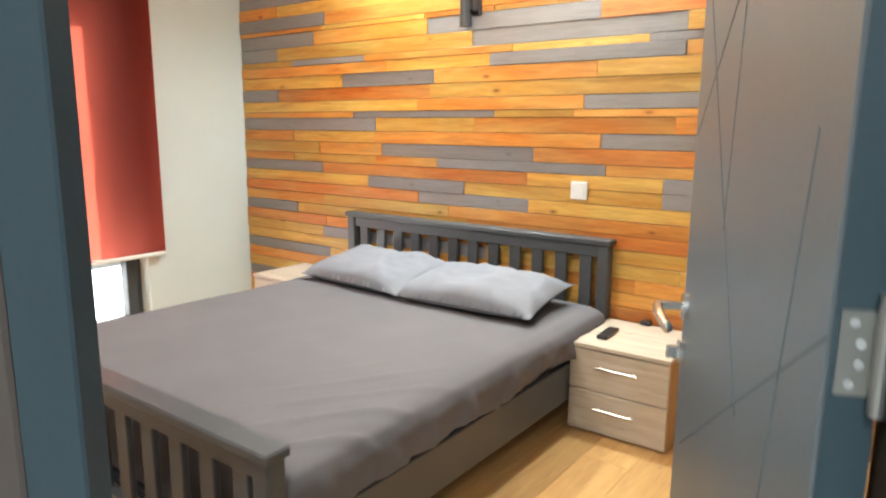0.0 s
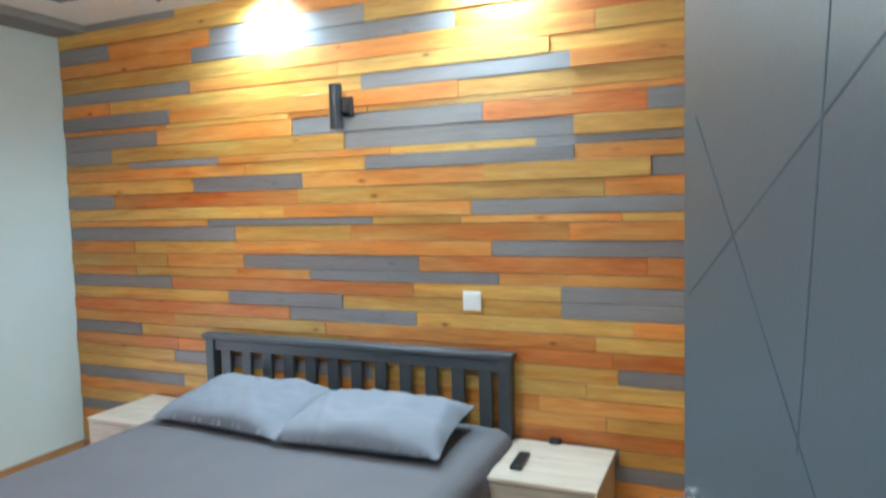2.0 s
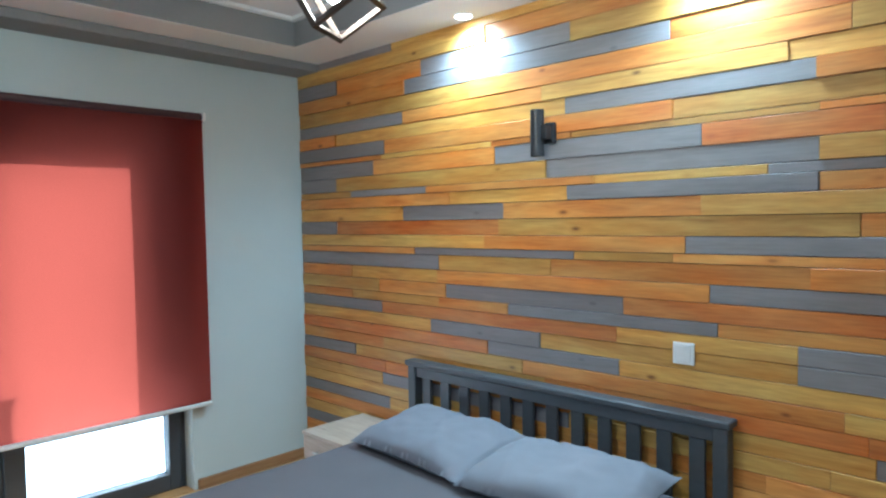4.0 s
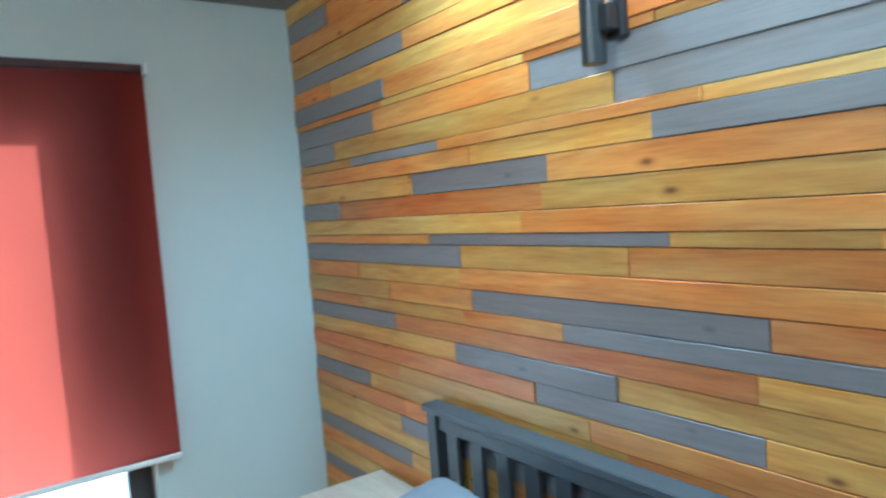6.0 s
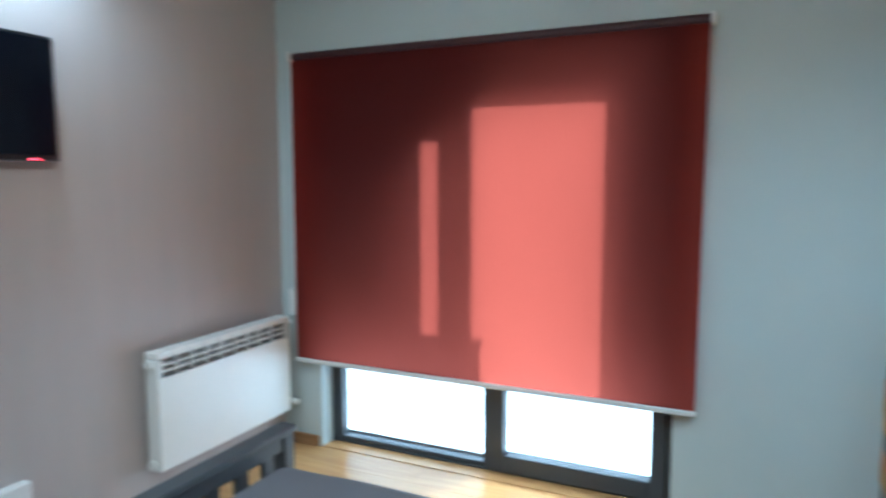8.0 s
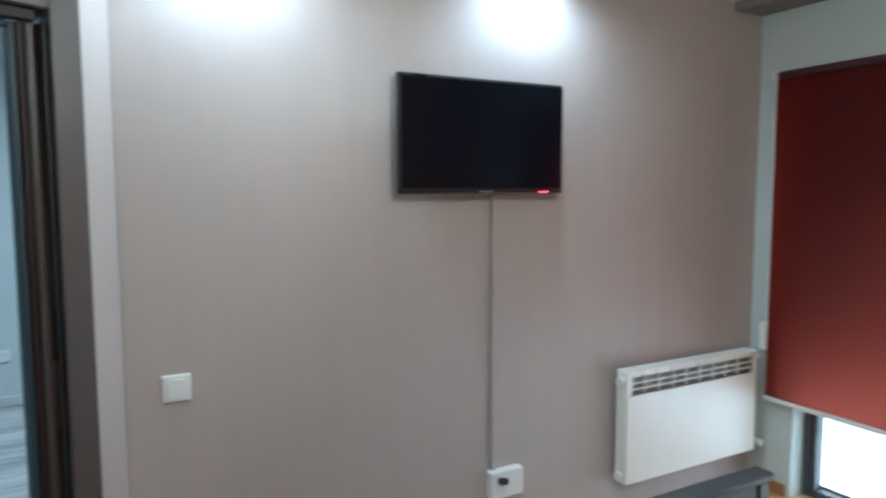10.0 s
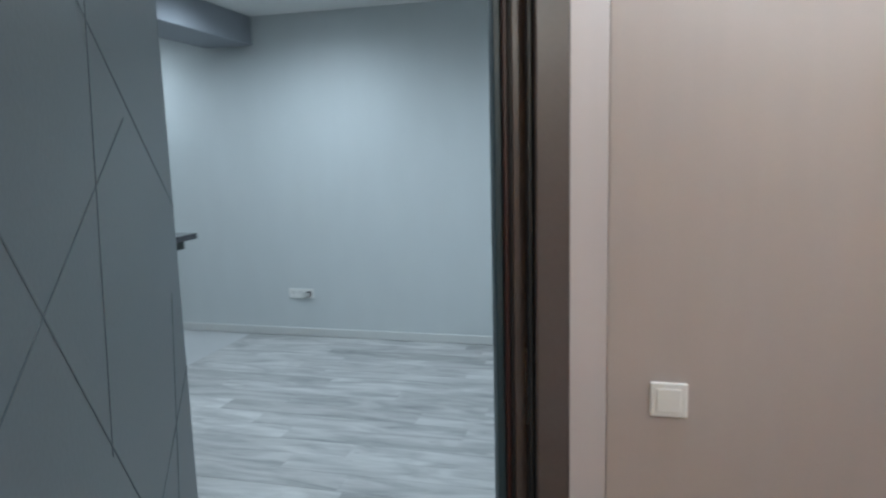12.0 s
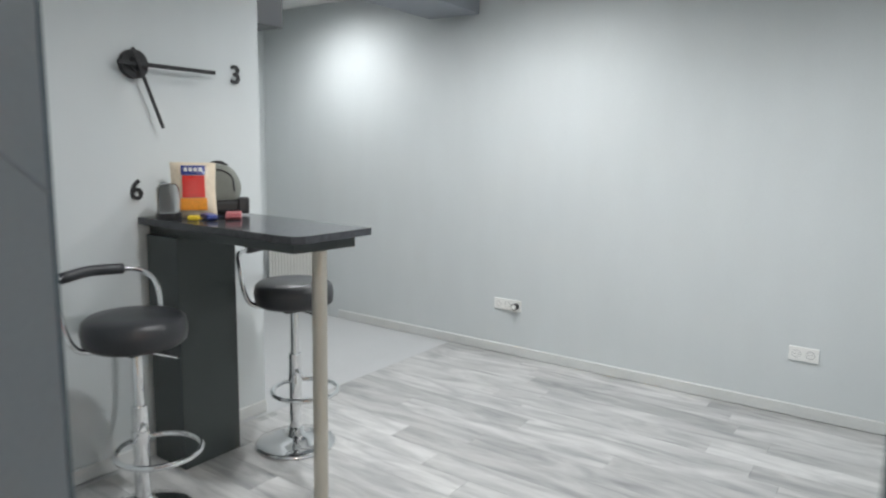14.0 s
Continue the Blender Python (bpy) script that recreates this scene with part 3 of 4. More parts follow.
part("leaf", box(0.004, LEAF_W, 0, LEAF_T, 0.008, LEAF_H, 0.003), M["door"], door)
part("leaf_edge", box(0.0, 0.0035, 0.002, LEAF_T - 0.002, 0.008, LEAF_H), M["door_edge"], door, "dark blue painted hinge edge")
GROOVES = [(0.77, 1.535, 0.30, 0.90), (0.80, 1.255, 0.285, 1.59), (0.53, 1.80, 0.006, 1.43), (0.40, 1.82, 0.475, 1.12),
           (0.525, 1.80, 0.72, 1.765), (0.08, 1.27, 0.19, 0.72), (0.74, 0.65, 0.006, 1.10)]
bm = bmesh.new()
for g in GROOVES:
    a, b = Vector((g[0], 0, g[1])), Vector((g[2], 0, g[3]))
    d = b - a
    ang = math.degrees(math.atan2(d.z, d.x))
    made = bmesh.ops.create_cube(bm, size=1.0)["verts"]
    bmesh.ops.transform(bm, matrix=Matrix.Translation(((a.x + b.x) / 2, -0.0002, (a.z + b.z) / 2)) @ pose(0, 0, 0, 0, -ang, 0) @ Matrix.Diagonal((d.length, 0.0014, 0.0028, 1)), verts=made)
part("groove", bm, mat("groove_paint", (0.100, 0.124, 0.142), 0.6, vary=0.1, bump=0.0, spec=0.2), door, "routed decorative grooves")


def lever(side):
    """Handle with its rose and the key rose under it."""
    y = -0.001 if side < 0 else LEAF_T + 0.001
    h = part("door_handle", rod((0.765, y, 0.925), (0.765, y + side * 0.010, 0.925), 0.026, 24), M["chrome"], door, "chrome lever handle")
    part("neck", rod((0.765, y + side * 0.010, 0.925), (0.765, y + side * 0.055, 0.925), 0.010, 16), M["chrome"], h)
    part("grip", tube(smooth_path([(0.772, y + side * 0.052, 0.925), (0.74, y + side * 0.058, 0.925), (0.69, y + side * 0.055, 0.920), (0.645, y + side * 0.048, 0.913)], 4), 0.0095), M["chrome"], h, smooth=True)
    k = part("key_rose", rod((0.765, y, 0.830), (0.765, y + side * 0.012, 0.830), 0.025, 24), M["chrome"], door, "chrome key rose")
    part("thumb_turn", box(0.757, 0.773, min(y + side * 0.012, y + side * 0.034), max(y + side * 0.012, y + side * 0.034), 0.817, 0.843, 0.003), M["chrome"], k)


lever(-1)
lever(1)
for hz in (1.09, 0.25, 1.74):
    hg = part("hinge", rod((-0.006, LEAF_T - 0.004, hz - 0.05), (-0.006, LEAF_T - 0.004, hz + 0.05), 0.0075, 14), M["nickel"], door, "satin steel hinge")
    part("hinge_plate", box(-0.002, 0.0, 0.006, LEAF_T - 0.006, hz - 0.036, hz + 0.036), M["nickel"], hg)
    for q in (-0.026, -0.009, 0.009, 0.026):
        part("screw", rod((-0.0035, 0.016 + (0.006 if abs(q) < 0.02 else 0), hz + q), (-0.002, 0.016 + (0.006 if abs(q) < 0.02 else 0), hz + q), 0.004, 10), M["chrome"], hg)
part("lock_edge", box(LEAF_W + 0.0002, LEAF_W + 0.0014, 0.003, LEAF_T - 0.003, 0.010, LEAF_H - 0.002), M["frame"], door, "dark brown lock edge")
part("lock_plate", box(LEAF_W + 0.0015, LEAF_W + 0.0028, 0.010, LEAF_T - 0.010, 0.85, 1.05), M["nickel"], door)
LEAF_ANGLE = 113.9
door.matrix_world = pose(3.797, 0.499, 0, 0, 0, LEAF_ANGLE) @ Matrix.Diagonal((1, -1, 1, 1))

# ---- window, blind, balcony ----
win = thing("window_1", "anthracite two-part balcony window with a bright view", "window", kind="structure")
WX0, WX1 = -0.17, -0.095
for fy0, fy1, fz0, fz1 in ((W0, 0.288, -0.01, WTOP), (2.032, W1, -0.01, WTOP), (0.288, 2.032, WTOP - 0.027, WTOP), (0.288, 2.032, -0.01, 0.012)):
    part("window_frame", box(WX0, WX1, fy0, fy1, fz0, fz1, 0.003), M["upvc"], win)


def sash(y0, y1, low, edge0, edge1, proud, handle):
    """A glazed part of the window with its bars round the pane; the opening part has wider bars and stands proud."""
    x1 = WX1 + proud
    top = WTOP - 0.028
    s = part("sash", box(WX0 + 0.01, x1, y0, y0 + edge0, 0.013, top, 0.004), M["upvc"], win)
    for a in ((y1 - edge1, y1, 0.013, top), (y0 + edge0 + 0.0005, y1 - edge1 - 0.0005, 0.013, low), (y0 + edge0 + 0.0005, y1 - edge1 - 0.0005, top - 0.03, top)):
        part("sash_rail", box(WX0 + 0.01, x1, a[0], a[1], a[2], a[3], 0.004), M["upvc"], s)
    pane = part("pane", box(-0.135, -0.129, y0 + edge0 - 0.002, y1 - edge1 + 0.002, low - 0.002, top - 0.028), M["glass"], s)
    pane.visible_shadow = False
    if handle:
        hy = y0 + 0.05
        h = part("window_handle", box(x1, x1 + 0.010, hy - 0.014, hy + 0.014, 0.99, 1.06, 0.003), M["black"], win)
        part("grip", box(x1 + 0.010, x1 + 0.030, hy - 0.011, hy + 0.011, 0.89, 1.035, 0.005), M["black"], h)


sash(0.289, 1.171, 0.038, 0.023, 0.020, -0.006, False)
sash(1.173, 2.031, 0.098, 0.092, 0.069, 0.012, True)
structure("window_reveal_floor", box(-0.095, 0.0, W0, W1, -0.012, 0.004), M["floor_bed"], "wood-look threshold below the window", "sill")

blind = thing("roller_blind", "red roller blind lowered over most of the window", "blind")
B0, B1, BT, BB = 0.13, 2.150, 2.108, 0.500
bm = bmesh.new()
cols, rws = 24, 20
grid = [[bm.verts.new((0.050 + 0.0025 * math.sin(j * 0.9) * (1 - i / rws), B0 + (B1 - B0) * j / cols, BB + (BT - 0.042 - BB) * i / rws)) for j in range(cols + 1)] for i in range(rws + 1)]
for i in range(rws):
    for j in range(cols):
        bm.faces.new((grid[i][j], grid[i][j + 1], grid[i + 1][j + 1], grid[i + 1][j]))
part("fabric", bm, M["blind"], blind, "translucent red fabric", smooth=True)
part("roller", rod((0.030, B0, BT - 0.021), (0.030, B1, BT - 0.021), 0.0205, 20), M["blind_case"], blind, "dark red rolled fabric")
part("bottom_bar", box(0.040, 0.060, B0 - 0.003, B1 + 0.003, BB - 0.022, BB + 0.002, 0.005), M["alu"], blind, "white bottom bar")
for by in (B0 - 0.018, B1 + 0.004):
    part("bracket", box(0.0, 0.062, by, by + 0.013, BT - 0.045, BT + 0.002, 0.003), M["white"], blind, "white bracket")
part("chain", rod((0.045, B0 - 0.012, 0.87), (0.045, B0 - 0.012, BT - 0.04), 0.0022, 8), M["white"], blind)
part("chain_weight", box(0.028, 0.056, B0 - 0.045, B0 - 0.008, 0.73, 0.87, 0.004), M["white"], blind, "white chain holder")

structure("ground", box(-60, -0.31, -40, 40, -3.2, -3.0), M["concrete"], "pale ground far below the balcony", "ground")
structure("balcony_floor", box(-1.5, -0.171, -1.5, 4.0, -0.2, -0.02), M["balcony"], "sunlit pale balcony floor", "floor")
structure("balcony_parapet", box(-1.62, -1.5, -1.5, 4.0, -0.2, 0.55), M["render"], "white rendered balcony parapet", "wall")
structure("balcony_side_wall", box(-1.5, -0.301, 4.0, 4.12, -0.2, 2.7), M["render"], "white rendered side wall of the balcony", "wall")
# Unseen panel, added to keep the sun off part of the blind
shade = thing("sunshade", "unseen dark canvas panel added outside to block sun on the blind", "sunshade")
part("canvas", box(-0.712, -0.70, -0.9, 1.545, 1.13, 2.75, 0.003), M["canvas"], shade)
# flap added only to lower the top of the blind's narrow sunlit strip
part("strip_blocker", box(-0.711, -0.701, 1.5455, 1.655, 2.30, 2.75, 0.002), M["canvas"], shade)
part("bar", rod((-0.706, -0.9, 1.12), (-0.706, 1.545, 1.12), 0.012, 12), M["alu"], shade)
for fy in (-0.6, 1.3):
    part("arm", rod((-0.706, fy, 2.73), (-0.301, fy, 2.73), 0.012, 10), M["alu"], shade)
# Added stand-in for an unknown obstacle that shadows the foot of the sunlit patch
cab = thing("sun_block_cabinet", "made-up blue-grey cabinet on legs, added to shadow the blind's lower part", "cabinet")
part("body", box(-1.36, -1.02, 0.15, 2.13, 1.00, 1.61, 0.004), M["facade"], cab)
part("top", box(-1.37, -1.0, 0.14, 2.14, 1.6105, 1.63, 0.003), M["facade"], cab)
for k in range(3):
    d = part("door", box(-1.0195, -1.004, 0.17 + k * 0.65, 0.81 + k * 0.65, 1.02, 1.59, 0.003), M["facade"], cab)
    part("handle", box(-1.0035, -0.985, 0.76 + k * 0.65, 0.78 + k * 0.65, 1.20, 1.32, 0.003), M["alu"], d)
for lx in (-1.35, -1.07):
    for ly in (0.17, 2.07):
        part("leg", box(lx, lx + 0.04, ly, ly + 0.04, -0.02, 0.9995, 0.003), M["upvc"], cab)

# ---- bed ----
bed = thing("bed", "dark grey slatted wooden double bed with grey sheet", "bed")
HX0, HX1 = 1.030, 2.683


def slatted_end(HX0, HX1, y0, y1, top, name, slats, low):
    head = part(name, box(HX0 - 0.012, HX1 + 0.012, y0 - 0.012, y1 + 0.008, top - 0.028, top, 0.005), M["charcoal"], bed)
    part("top_rail", box(HX0 + 0.055, HX1 - 0.055, y0 + 0.010, y1 - 0.010, top - 0.085, top - 0.0285, 0.003), M["charcoal"], head)
    part("low_rail", box(HX0 + 0.055, HX1 - 0.055, y0 + 0.010, y1 - 0.010, low, low + 0.09, 0.003), M["charcoal"], head)
    for x in (HX0, HX1 - 0.055):
        part("post", box(x, x + 0.055, y0, y1, 0, top - 0.0285, 0.004), M["charcoal"], head)
    step = (HX1 - HX0 - 0.11) / slats
    for k in range(slats):
        x = HX0 + 0.055 + step * (k + 0.5)
        part("slat", box(x - 0.030, x + 0.030, y0 + 0.018, y1 - 0.018, low + 0.0905, top - 0.0855, 0.003), M["charcoal"], head)


slatted_end(HX0, HX1, 2.750, 2.806, 0.765, "headboard", 12, 0.28)
slatted_end(0.978, 2.725, 0.765, 0.821, 0.553, "footboard", 12, 0.10)
for x in (HX0 + 0.008, HX1 - 0.026):
    part("side_rail", box(x, x + 0.028, 0.822, 2.741, 0.12, 0.285, 0.004), M["charcoal"], bed)


def mattress_mesh():
    """Rounded mattress under a loose sheet, with soft folds along its sides."""
    bm = bmesh.new()
    x0, x1, y0, y1, top = HX0 + 0.020, HX1 + 0.022, 0.835, 2.742, 0.458
    nu, nv = 150, 130
    rows = []
    for j in range(nv + 1):
        v = j / nv
        y = y0 + (y1 - y0) * v
        line = []
        for i in range(nu + 1):
            u = i / nu
            w = u * 2 - 1
            flat = 0.84
            if abs(w) < flat:
                x, drop, side = w / flat, 0.0, 0.0
            else:
                x, side = math.copysign(1, w), (abs(w) - flat) / (1 - flat)
                drop = side
            r = 0.07
            px = (x0 + x1) / 2 + x * ((x1 - x0) / 2 - 0.02)
            edge = max(0.0, abs(x) - 0.92) / 0.08
            pz = top - 0.022 * edge ** 2
            if drop:
                px += math.copysign(0.02 * math.sin(min(1, drop * 2.5) * math.pi / 2), w)
                fold = 0.035 * drop * noise.noise((y * 6.0, px * 0.1, 2.0)) + 0.02 * drop * noise.noise((y * 17.0, drop * 2, 5.0))
                px += math.copysign(abs(fold), w) - math.copysign(0.012 * drop, w)
                pz = top - 0.022 - drop * (0.125 + 0.05 * noise.noise((y * 3.1, 0.4, math.copysign(1, w))))
            n = noise.noise((px * 2.3, y * 2.3, 0.3)) * 0.007 + noise.noise((px * 7, y * 5, 4.1)) * 0.003
            diag = max(0.0, math.sin((px * 0.84 - y * 0.54) * 46 + 4 * noise.noise((px * 1.7, y * 1.7, 9)))) ** 3
            near = max(0.0, 1 - (((px - x1 + 0.1) / 0.42) ** 2 + ((y - 1.15) / 0.55) ** 2)) * (0.55 + 0.9 * abs(noise.noise((px * 3, y * 3, 6))))
            pz += n + 0.014 * diag * near
            e2 = min(v, 1 - v) * (y1 - y0)
            pz -= 0.035 * max(0.0, 1 - e2 / 0.05) ** 2
            line.append(bm.verts.new((px, y, pz)))
        rows.append(line)
    for a, b in zip(rows, rows[1:]):
        for i in range(nu):
            bm.faces.new((a[i], a[i + 1], b[i + 1], b[i]))
    for line in (rows[0], rows[-1]):
        low = [bm.verts.new((p.co.x, p.co.y, min(p.co.z, 0.22))) for p in line]
        for i in range(nu):
            bm.faces.new((line[i], line[i + 1], low[i + 1], low[i]))
    bmesh.ops.recalc_face_normals(bm, faces=bm.faces)
    return bm


mattress = link_mesh("mattress", mattress_mesh(), M["sheet"], True)
tagged(mattress, "mattress under a creased dark grey fitted sheet", "mattress")
part("mattress_core", box(HX0 + 0.04, HX1 - 0.04, 0.85, 2.72, 0.20, 0.425, 0.03, 3), M["sheet"], mattress)
part("slat_base", box(HX0 + 0.037, HX1 - 0.037, 0.83, 2.735, 0.17, 0.198), M["charcoal"], bed)


def pillow_mesh(w, d, h, seed):
    bm = bmesh.new()
    nu, nv = 44, 32
    tops, lows = [], []
    for j in range(nv + 1):
        v = -1 + 2 * j / nv
        a, b = [], []
        for i in range(nu + 1):
            u = -1 + 2 * i / nu
            pinch = 1 - 0.07 * (abs(v) ** 2) * (1 - abs(u) ** 6) * 0.6
            puff = max(0.0, (1 - abs(u) ** 3.2)) ** 0.55 * max(0.0, (1 - abs(v) ** 3.2)) ** 0.55
            x = u * w / 2 * (1 - 0.06 * (1 - v * v) * abs(u) ** 5)
            y = v * d / 2 * (1 - 0.09 * (1 - u * u) * abs(v) ** 5)
            wr = noise.noise((x * 6 + seed, y * 6, seed)) * 0.020 + noise.noise((x * 17 + seed, y * 21, 3)) * 0.007
            ridge = max(0.0, math.sin(x * 26 + y * 15 + 4 * noise.noise((x * 4, y * 4, seed)))) ** 5 * 0.008
            a.append(bm.verts.new((x, y, h * 0.35 + puff * h * 0.65 + (wr + ridge) * puff ** 0.5 + 0.004 * math.sin(u * 30 + seed) * (1 - puff))))
            b.append(bm.verts.new((x, y, h * 0.35 - puff * h * 0.35)))
        tops.append(a)
        lows.append(b)
    for j in range(nv):
        for i in range(nu):
            bm.faces.new((tops[j][i], tops[j][i + 1], tops[j + 1][i + 1], tops[j + 1][i]))
            bm.faces.new((lows[j][i], lows[j + 1][i], lows[j + 1][i + 1], lows[j][i + 1]))
    bmesh.ops.remove_doubles(bm, verts=bm.verts, dist=0.0015)
    bmesh.ops.recalc_face_normals(bm, faces=bm.faces)
    return bm


for seed, (px, py, rz, tx) in enumerate(((1.535, 2.46, -4, 9), (2.215, 2.43, 3, 8))):
    p = link_mesh("pillow", pillow_mesh(0.71, 0.45, 0.13, 3.3 + seed * 5.1), M["pillow"], True)
    p.matrix_world = pose(px, py, 0.481, tx, 0, rz)
    tagged(p, "plump creased blue-grey cotton pillow on the bed", "pillow", "pillows on the bed")


# ---- nightstands ----
def nightstand(x0, x1, y0, y1, top):
    ns = thing("nightstand", "pale oak laminate nightstand with two drawers", "nightstand", "nightstands beside the bed")
    part("top", box(x0 - 0.004, x1 + 0.004, y0 - 0.006, y1, top - 0.018, top, 0.002), M["oak"], ns)
    for x in (x0, x1 - 0.016):
        part("side", box(x, x + 0.016, y0 + 0.018, y1, 0, top - 0.0185, 0.0015), M["oak_side"], ns)
    part("back", box(x0 + 0.0165, x1 - 0.0165, y1 - 0.012, y1 - 0.004, 0.02, top - 0.0185), M["oak_side"], ns)
    part("plinth", box(x0 + 0.0165, x1 - 0.0165, y0 + 0.03, y0 + 0.046, 0.002, 0.04), M["oak_side"], ns)
    h = (top - 0.0185 - 0.012) / 2
    for k in range(2):
        z0 = 0.010 + k * h
        d = part("drawer", box(x0 + 0.001, x1 - 0.001, y0, y0 + 0.0175, z0 + 0.002, z0 + h - 0.003, 0.002), M["oak"], ns)
        cx, hz = (x0 + x1) / 2, z0 + h * 0.62
        bar = part("handle", rod((cx - 0.085, y0 - 0.024, hz), (cx + 0.085, y0 - 0.024, hz), 0.005, 12), M["nickel"], d, "satin steel bar handle")
        for q in (-0.07, 0.07):
            part("stud", rod((cx + q, y0 - 0.024, hz), (cx + q, y0 + 0.001, hz), 0.004, 10), M["nickel"], bar)
    return ns


nightstand(2.689, 3.108, 2.379, 2.795, 0.390)
nightstand(0.60, 1.005, 2.385, 2.795, 0.390)

remote = thing("remote_control", "slim black remote control on the nightstand", "remote control")
part("body", box(-0.080, 0.080, -0.023, 0.023, 0, 0.018, 0.006, 2), M["black"], remote)
for i in range(7):
    for j in range(3):
        part("button", box(-0.055 + i * 0.016, -0.046 + i * 0.016, -0.013 + j * 0.010, -0.007 + j * 0.010, 0.0182, 0.0198, 0.001), M["matte_black"], remote)
remote.matrix_world = pose(2.785, 2.54, 0.3905, 0, 0, 93)


# ---- wall lamp, switches, television, heater ----
sconce = thing("wall_lamp", "black cylindrical up-and-down wall lamp, unlit", "wall lamp")
SX, SY, SZ = 1.868, 2.762, 1.862
part("body", rod((SX, SY, SZ - 0.10), (SX, SY, SZ + 0.10), 0.030, 32), M["matte_black"], sconce, smooth=False)
for q in (-0.02, 0.03):
    part("ring", rod((SX, SY, SZ + q), (SX, SY, SZ + q + 0.004), 0.0312, 32), M["black"], sconce)
part("arm", box(SX + 0.02, SX + 0.055, SY - 0.012, SY + 0.03, SZ - 0.03, SZ + 0.03, 0.004), M["matte_black"], sconce)
part("back_plate", box(SX + 0.012, SX + 0.062, SY + 0.03, DEPTH - 0.001, SZ - 0.045, SZ + 0.045, 0.004), M["matte_black"], sconce)


def plate_switch(name, label, m, gangs=1, socket=False, w=0.084):
    """Frame plate in the xz plane, its face towards -y, centred on the origin."""
    s = thing(name, label, "socket" if socket else "switch")
    g = w * 0.86
    width = w + g * (gangs - 1)
    part("plate", box(-width / 2, width / 2, -0.010, 0, -w / 2, w / 2, 0.004, 2), M["white"], s)
    for k in range(gangs):
        cx = (k - (gangs - 1) / 2) * g
        if socket:
            well = part("well", rod((cx, -0.0112, 0), (cx, -0.009, 0), 0.0205, 28), M["white"], s)
            part("ring", tube([(cx + 0.021 * math.cos(a), -0.0108, 0.021 * math.sin(a)) for a in (2 * math.pi * q / 28 for q in range(28))], 0.0016, 6, True), mat("socket_ring_grey", (0.35, 0.35, 0.35), 0.5, bump=0), well)
            for q in (-0.0095, 0.0095):
                part("pin_hole", rod((cx + q, -0.0122, 0), (cx + q, -0.0112, 0), 0.0026, 10), M["black"], well)
        else:
            part("rocker", box(cx - 0.029, cx + 0.029, -0.0135, -0.0102, -0.030, 0.030, 0.0025, 2), M["white"], s)
    s.matrix_world = m
    return s


plate_switch("light_switch", "white light switch on the plank wall", pose(2.497, DEPTH - 0.006, 0.977))
plate_switch("light_switch", "white light switch beside the door frame", pose(2.807, 0.001, 0.908, 0, 0, 180), w=0.088)
plate_switch("wall_socket", "white double wall socket near the floor", pose(5.512, FAR + 0.001, 0.366, 0, 0, 180), 3, True, 0.082)
plate_switch("wall_socket", "white double wall socket near the floor", pose(3.613, FAR + 0.001, 0.366, 0, 0, 180), 2, True, 0.082)
plug = thing("plug", "black round plug in the wall socket", "plug")
part("body", shifted(rod((0, 0, 0), (0, 0.035, 0), 0.024, 24), 5.442, FAR + 0.0125, 0.364), M["black"], plug)
part("cap", shifted(rod((0, 0, 0), (0, 0.006, 0), 0.017, 24), 5.442, FAR + 0.048, 0.364), M["white"], plug)

adapter = thing("plug", "small black plug on the plank wall behind the nightstand", "plug")
part("body", box(2.838, 2.886, DEPTH - 0.046, DEPTH - 0.006, 0.376, 0.410, 0.008, 2), M["black"], adapter)
part("cord", tube(smooth_path([(2.862, DEPTH - 0.03, 0.378), (2.860, DEPTH - 0.013, 0.34), (2.85, DEPTH - 0.011, 0.28)], 4), 0.003, 8), M["black"], adapter, smooth=True)

tv = thing("television", "black flat television on the beige wall, switched off", "television")
TX0, TX1, TZ0, TZ1 = 1.313, 2.048, 1.523, 1.957
part("back", box(TX0 + 0.05, TX1 - 0.05, 0.028, 0.046, TZ0 + 0.05, TZ1 - 0.05, 0.01), M["black"], tv)
part("bezel", box(TX0, TX1, 0.0465, 0.072, TZ0, TZ1, 0.006, 2), M["black"], tv)
part("screen", box(TX0 + 0.012, TX1 - 0.012, 0.0722, 0.0732, TZ0 + 0.022, TZ1 - 0.012), M["screen"], tv, "dark glossy screen")
part("standby_light", box(TX0 + 0.07, TX0 + 0.115, 0.0725, 0.0735, TZ0 + 0.005, TZ0 + 0.009), M["led"], tv, "red standby light")
part("badge", box((TX0 + TX1) / 2 - 0.03, (TX0 + TX1) / 2 + 0.03, 0.0725, 0.0735, TZ0 + 0.006, TZ0 + 0.012), M["nickel"], tv)
part("wall_mount", box(1.55, 1.80, 0.001, 0.0275, 1.68, 1.88, 0.003), M["matte_black"], tv)
tagged(link_mesh("cable_duct", box(1.590, 1.616, 0.001, 0.019, 0.39, TZ0 - 0.002, 0.002), M["beige"]), "beige cable trunking below the television", "cable duct")
sbox = thing("surface_socket", "white surface-mounted socket box with a plug", "socket")
part("case", box(1.475, 1.635, 0.001, 0.045, 0.275, 0.39, 0.006, 2), M["white"], sbox)
for q in (1.51, 1.59):
    part("well", rod((q, 0.0455, 0.33), (q, 0.047, 0.33), 0.022, 24), M["white"], sbox)
part("plug", rod((1.59, 0.0472, 0.352), (1.59, 0.085, 0.365), 0.014, 16), M["matte_black"], sbox)

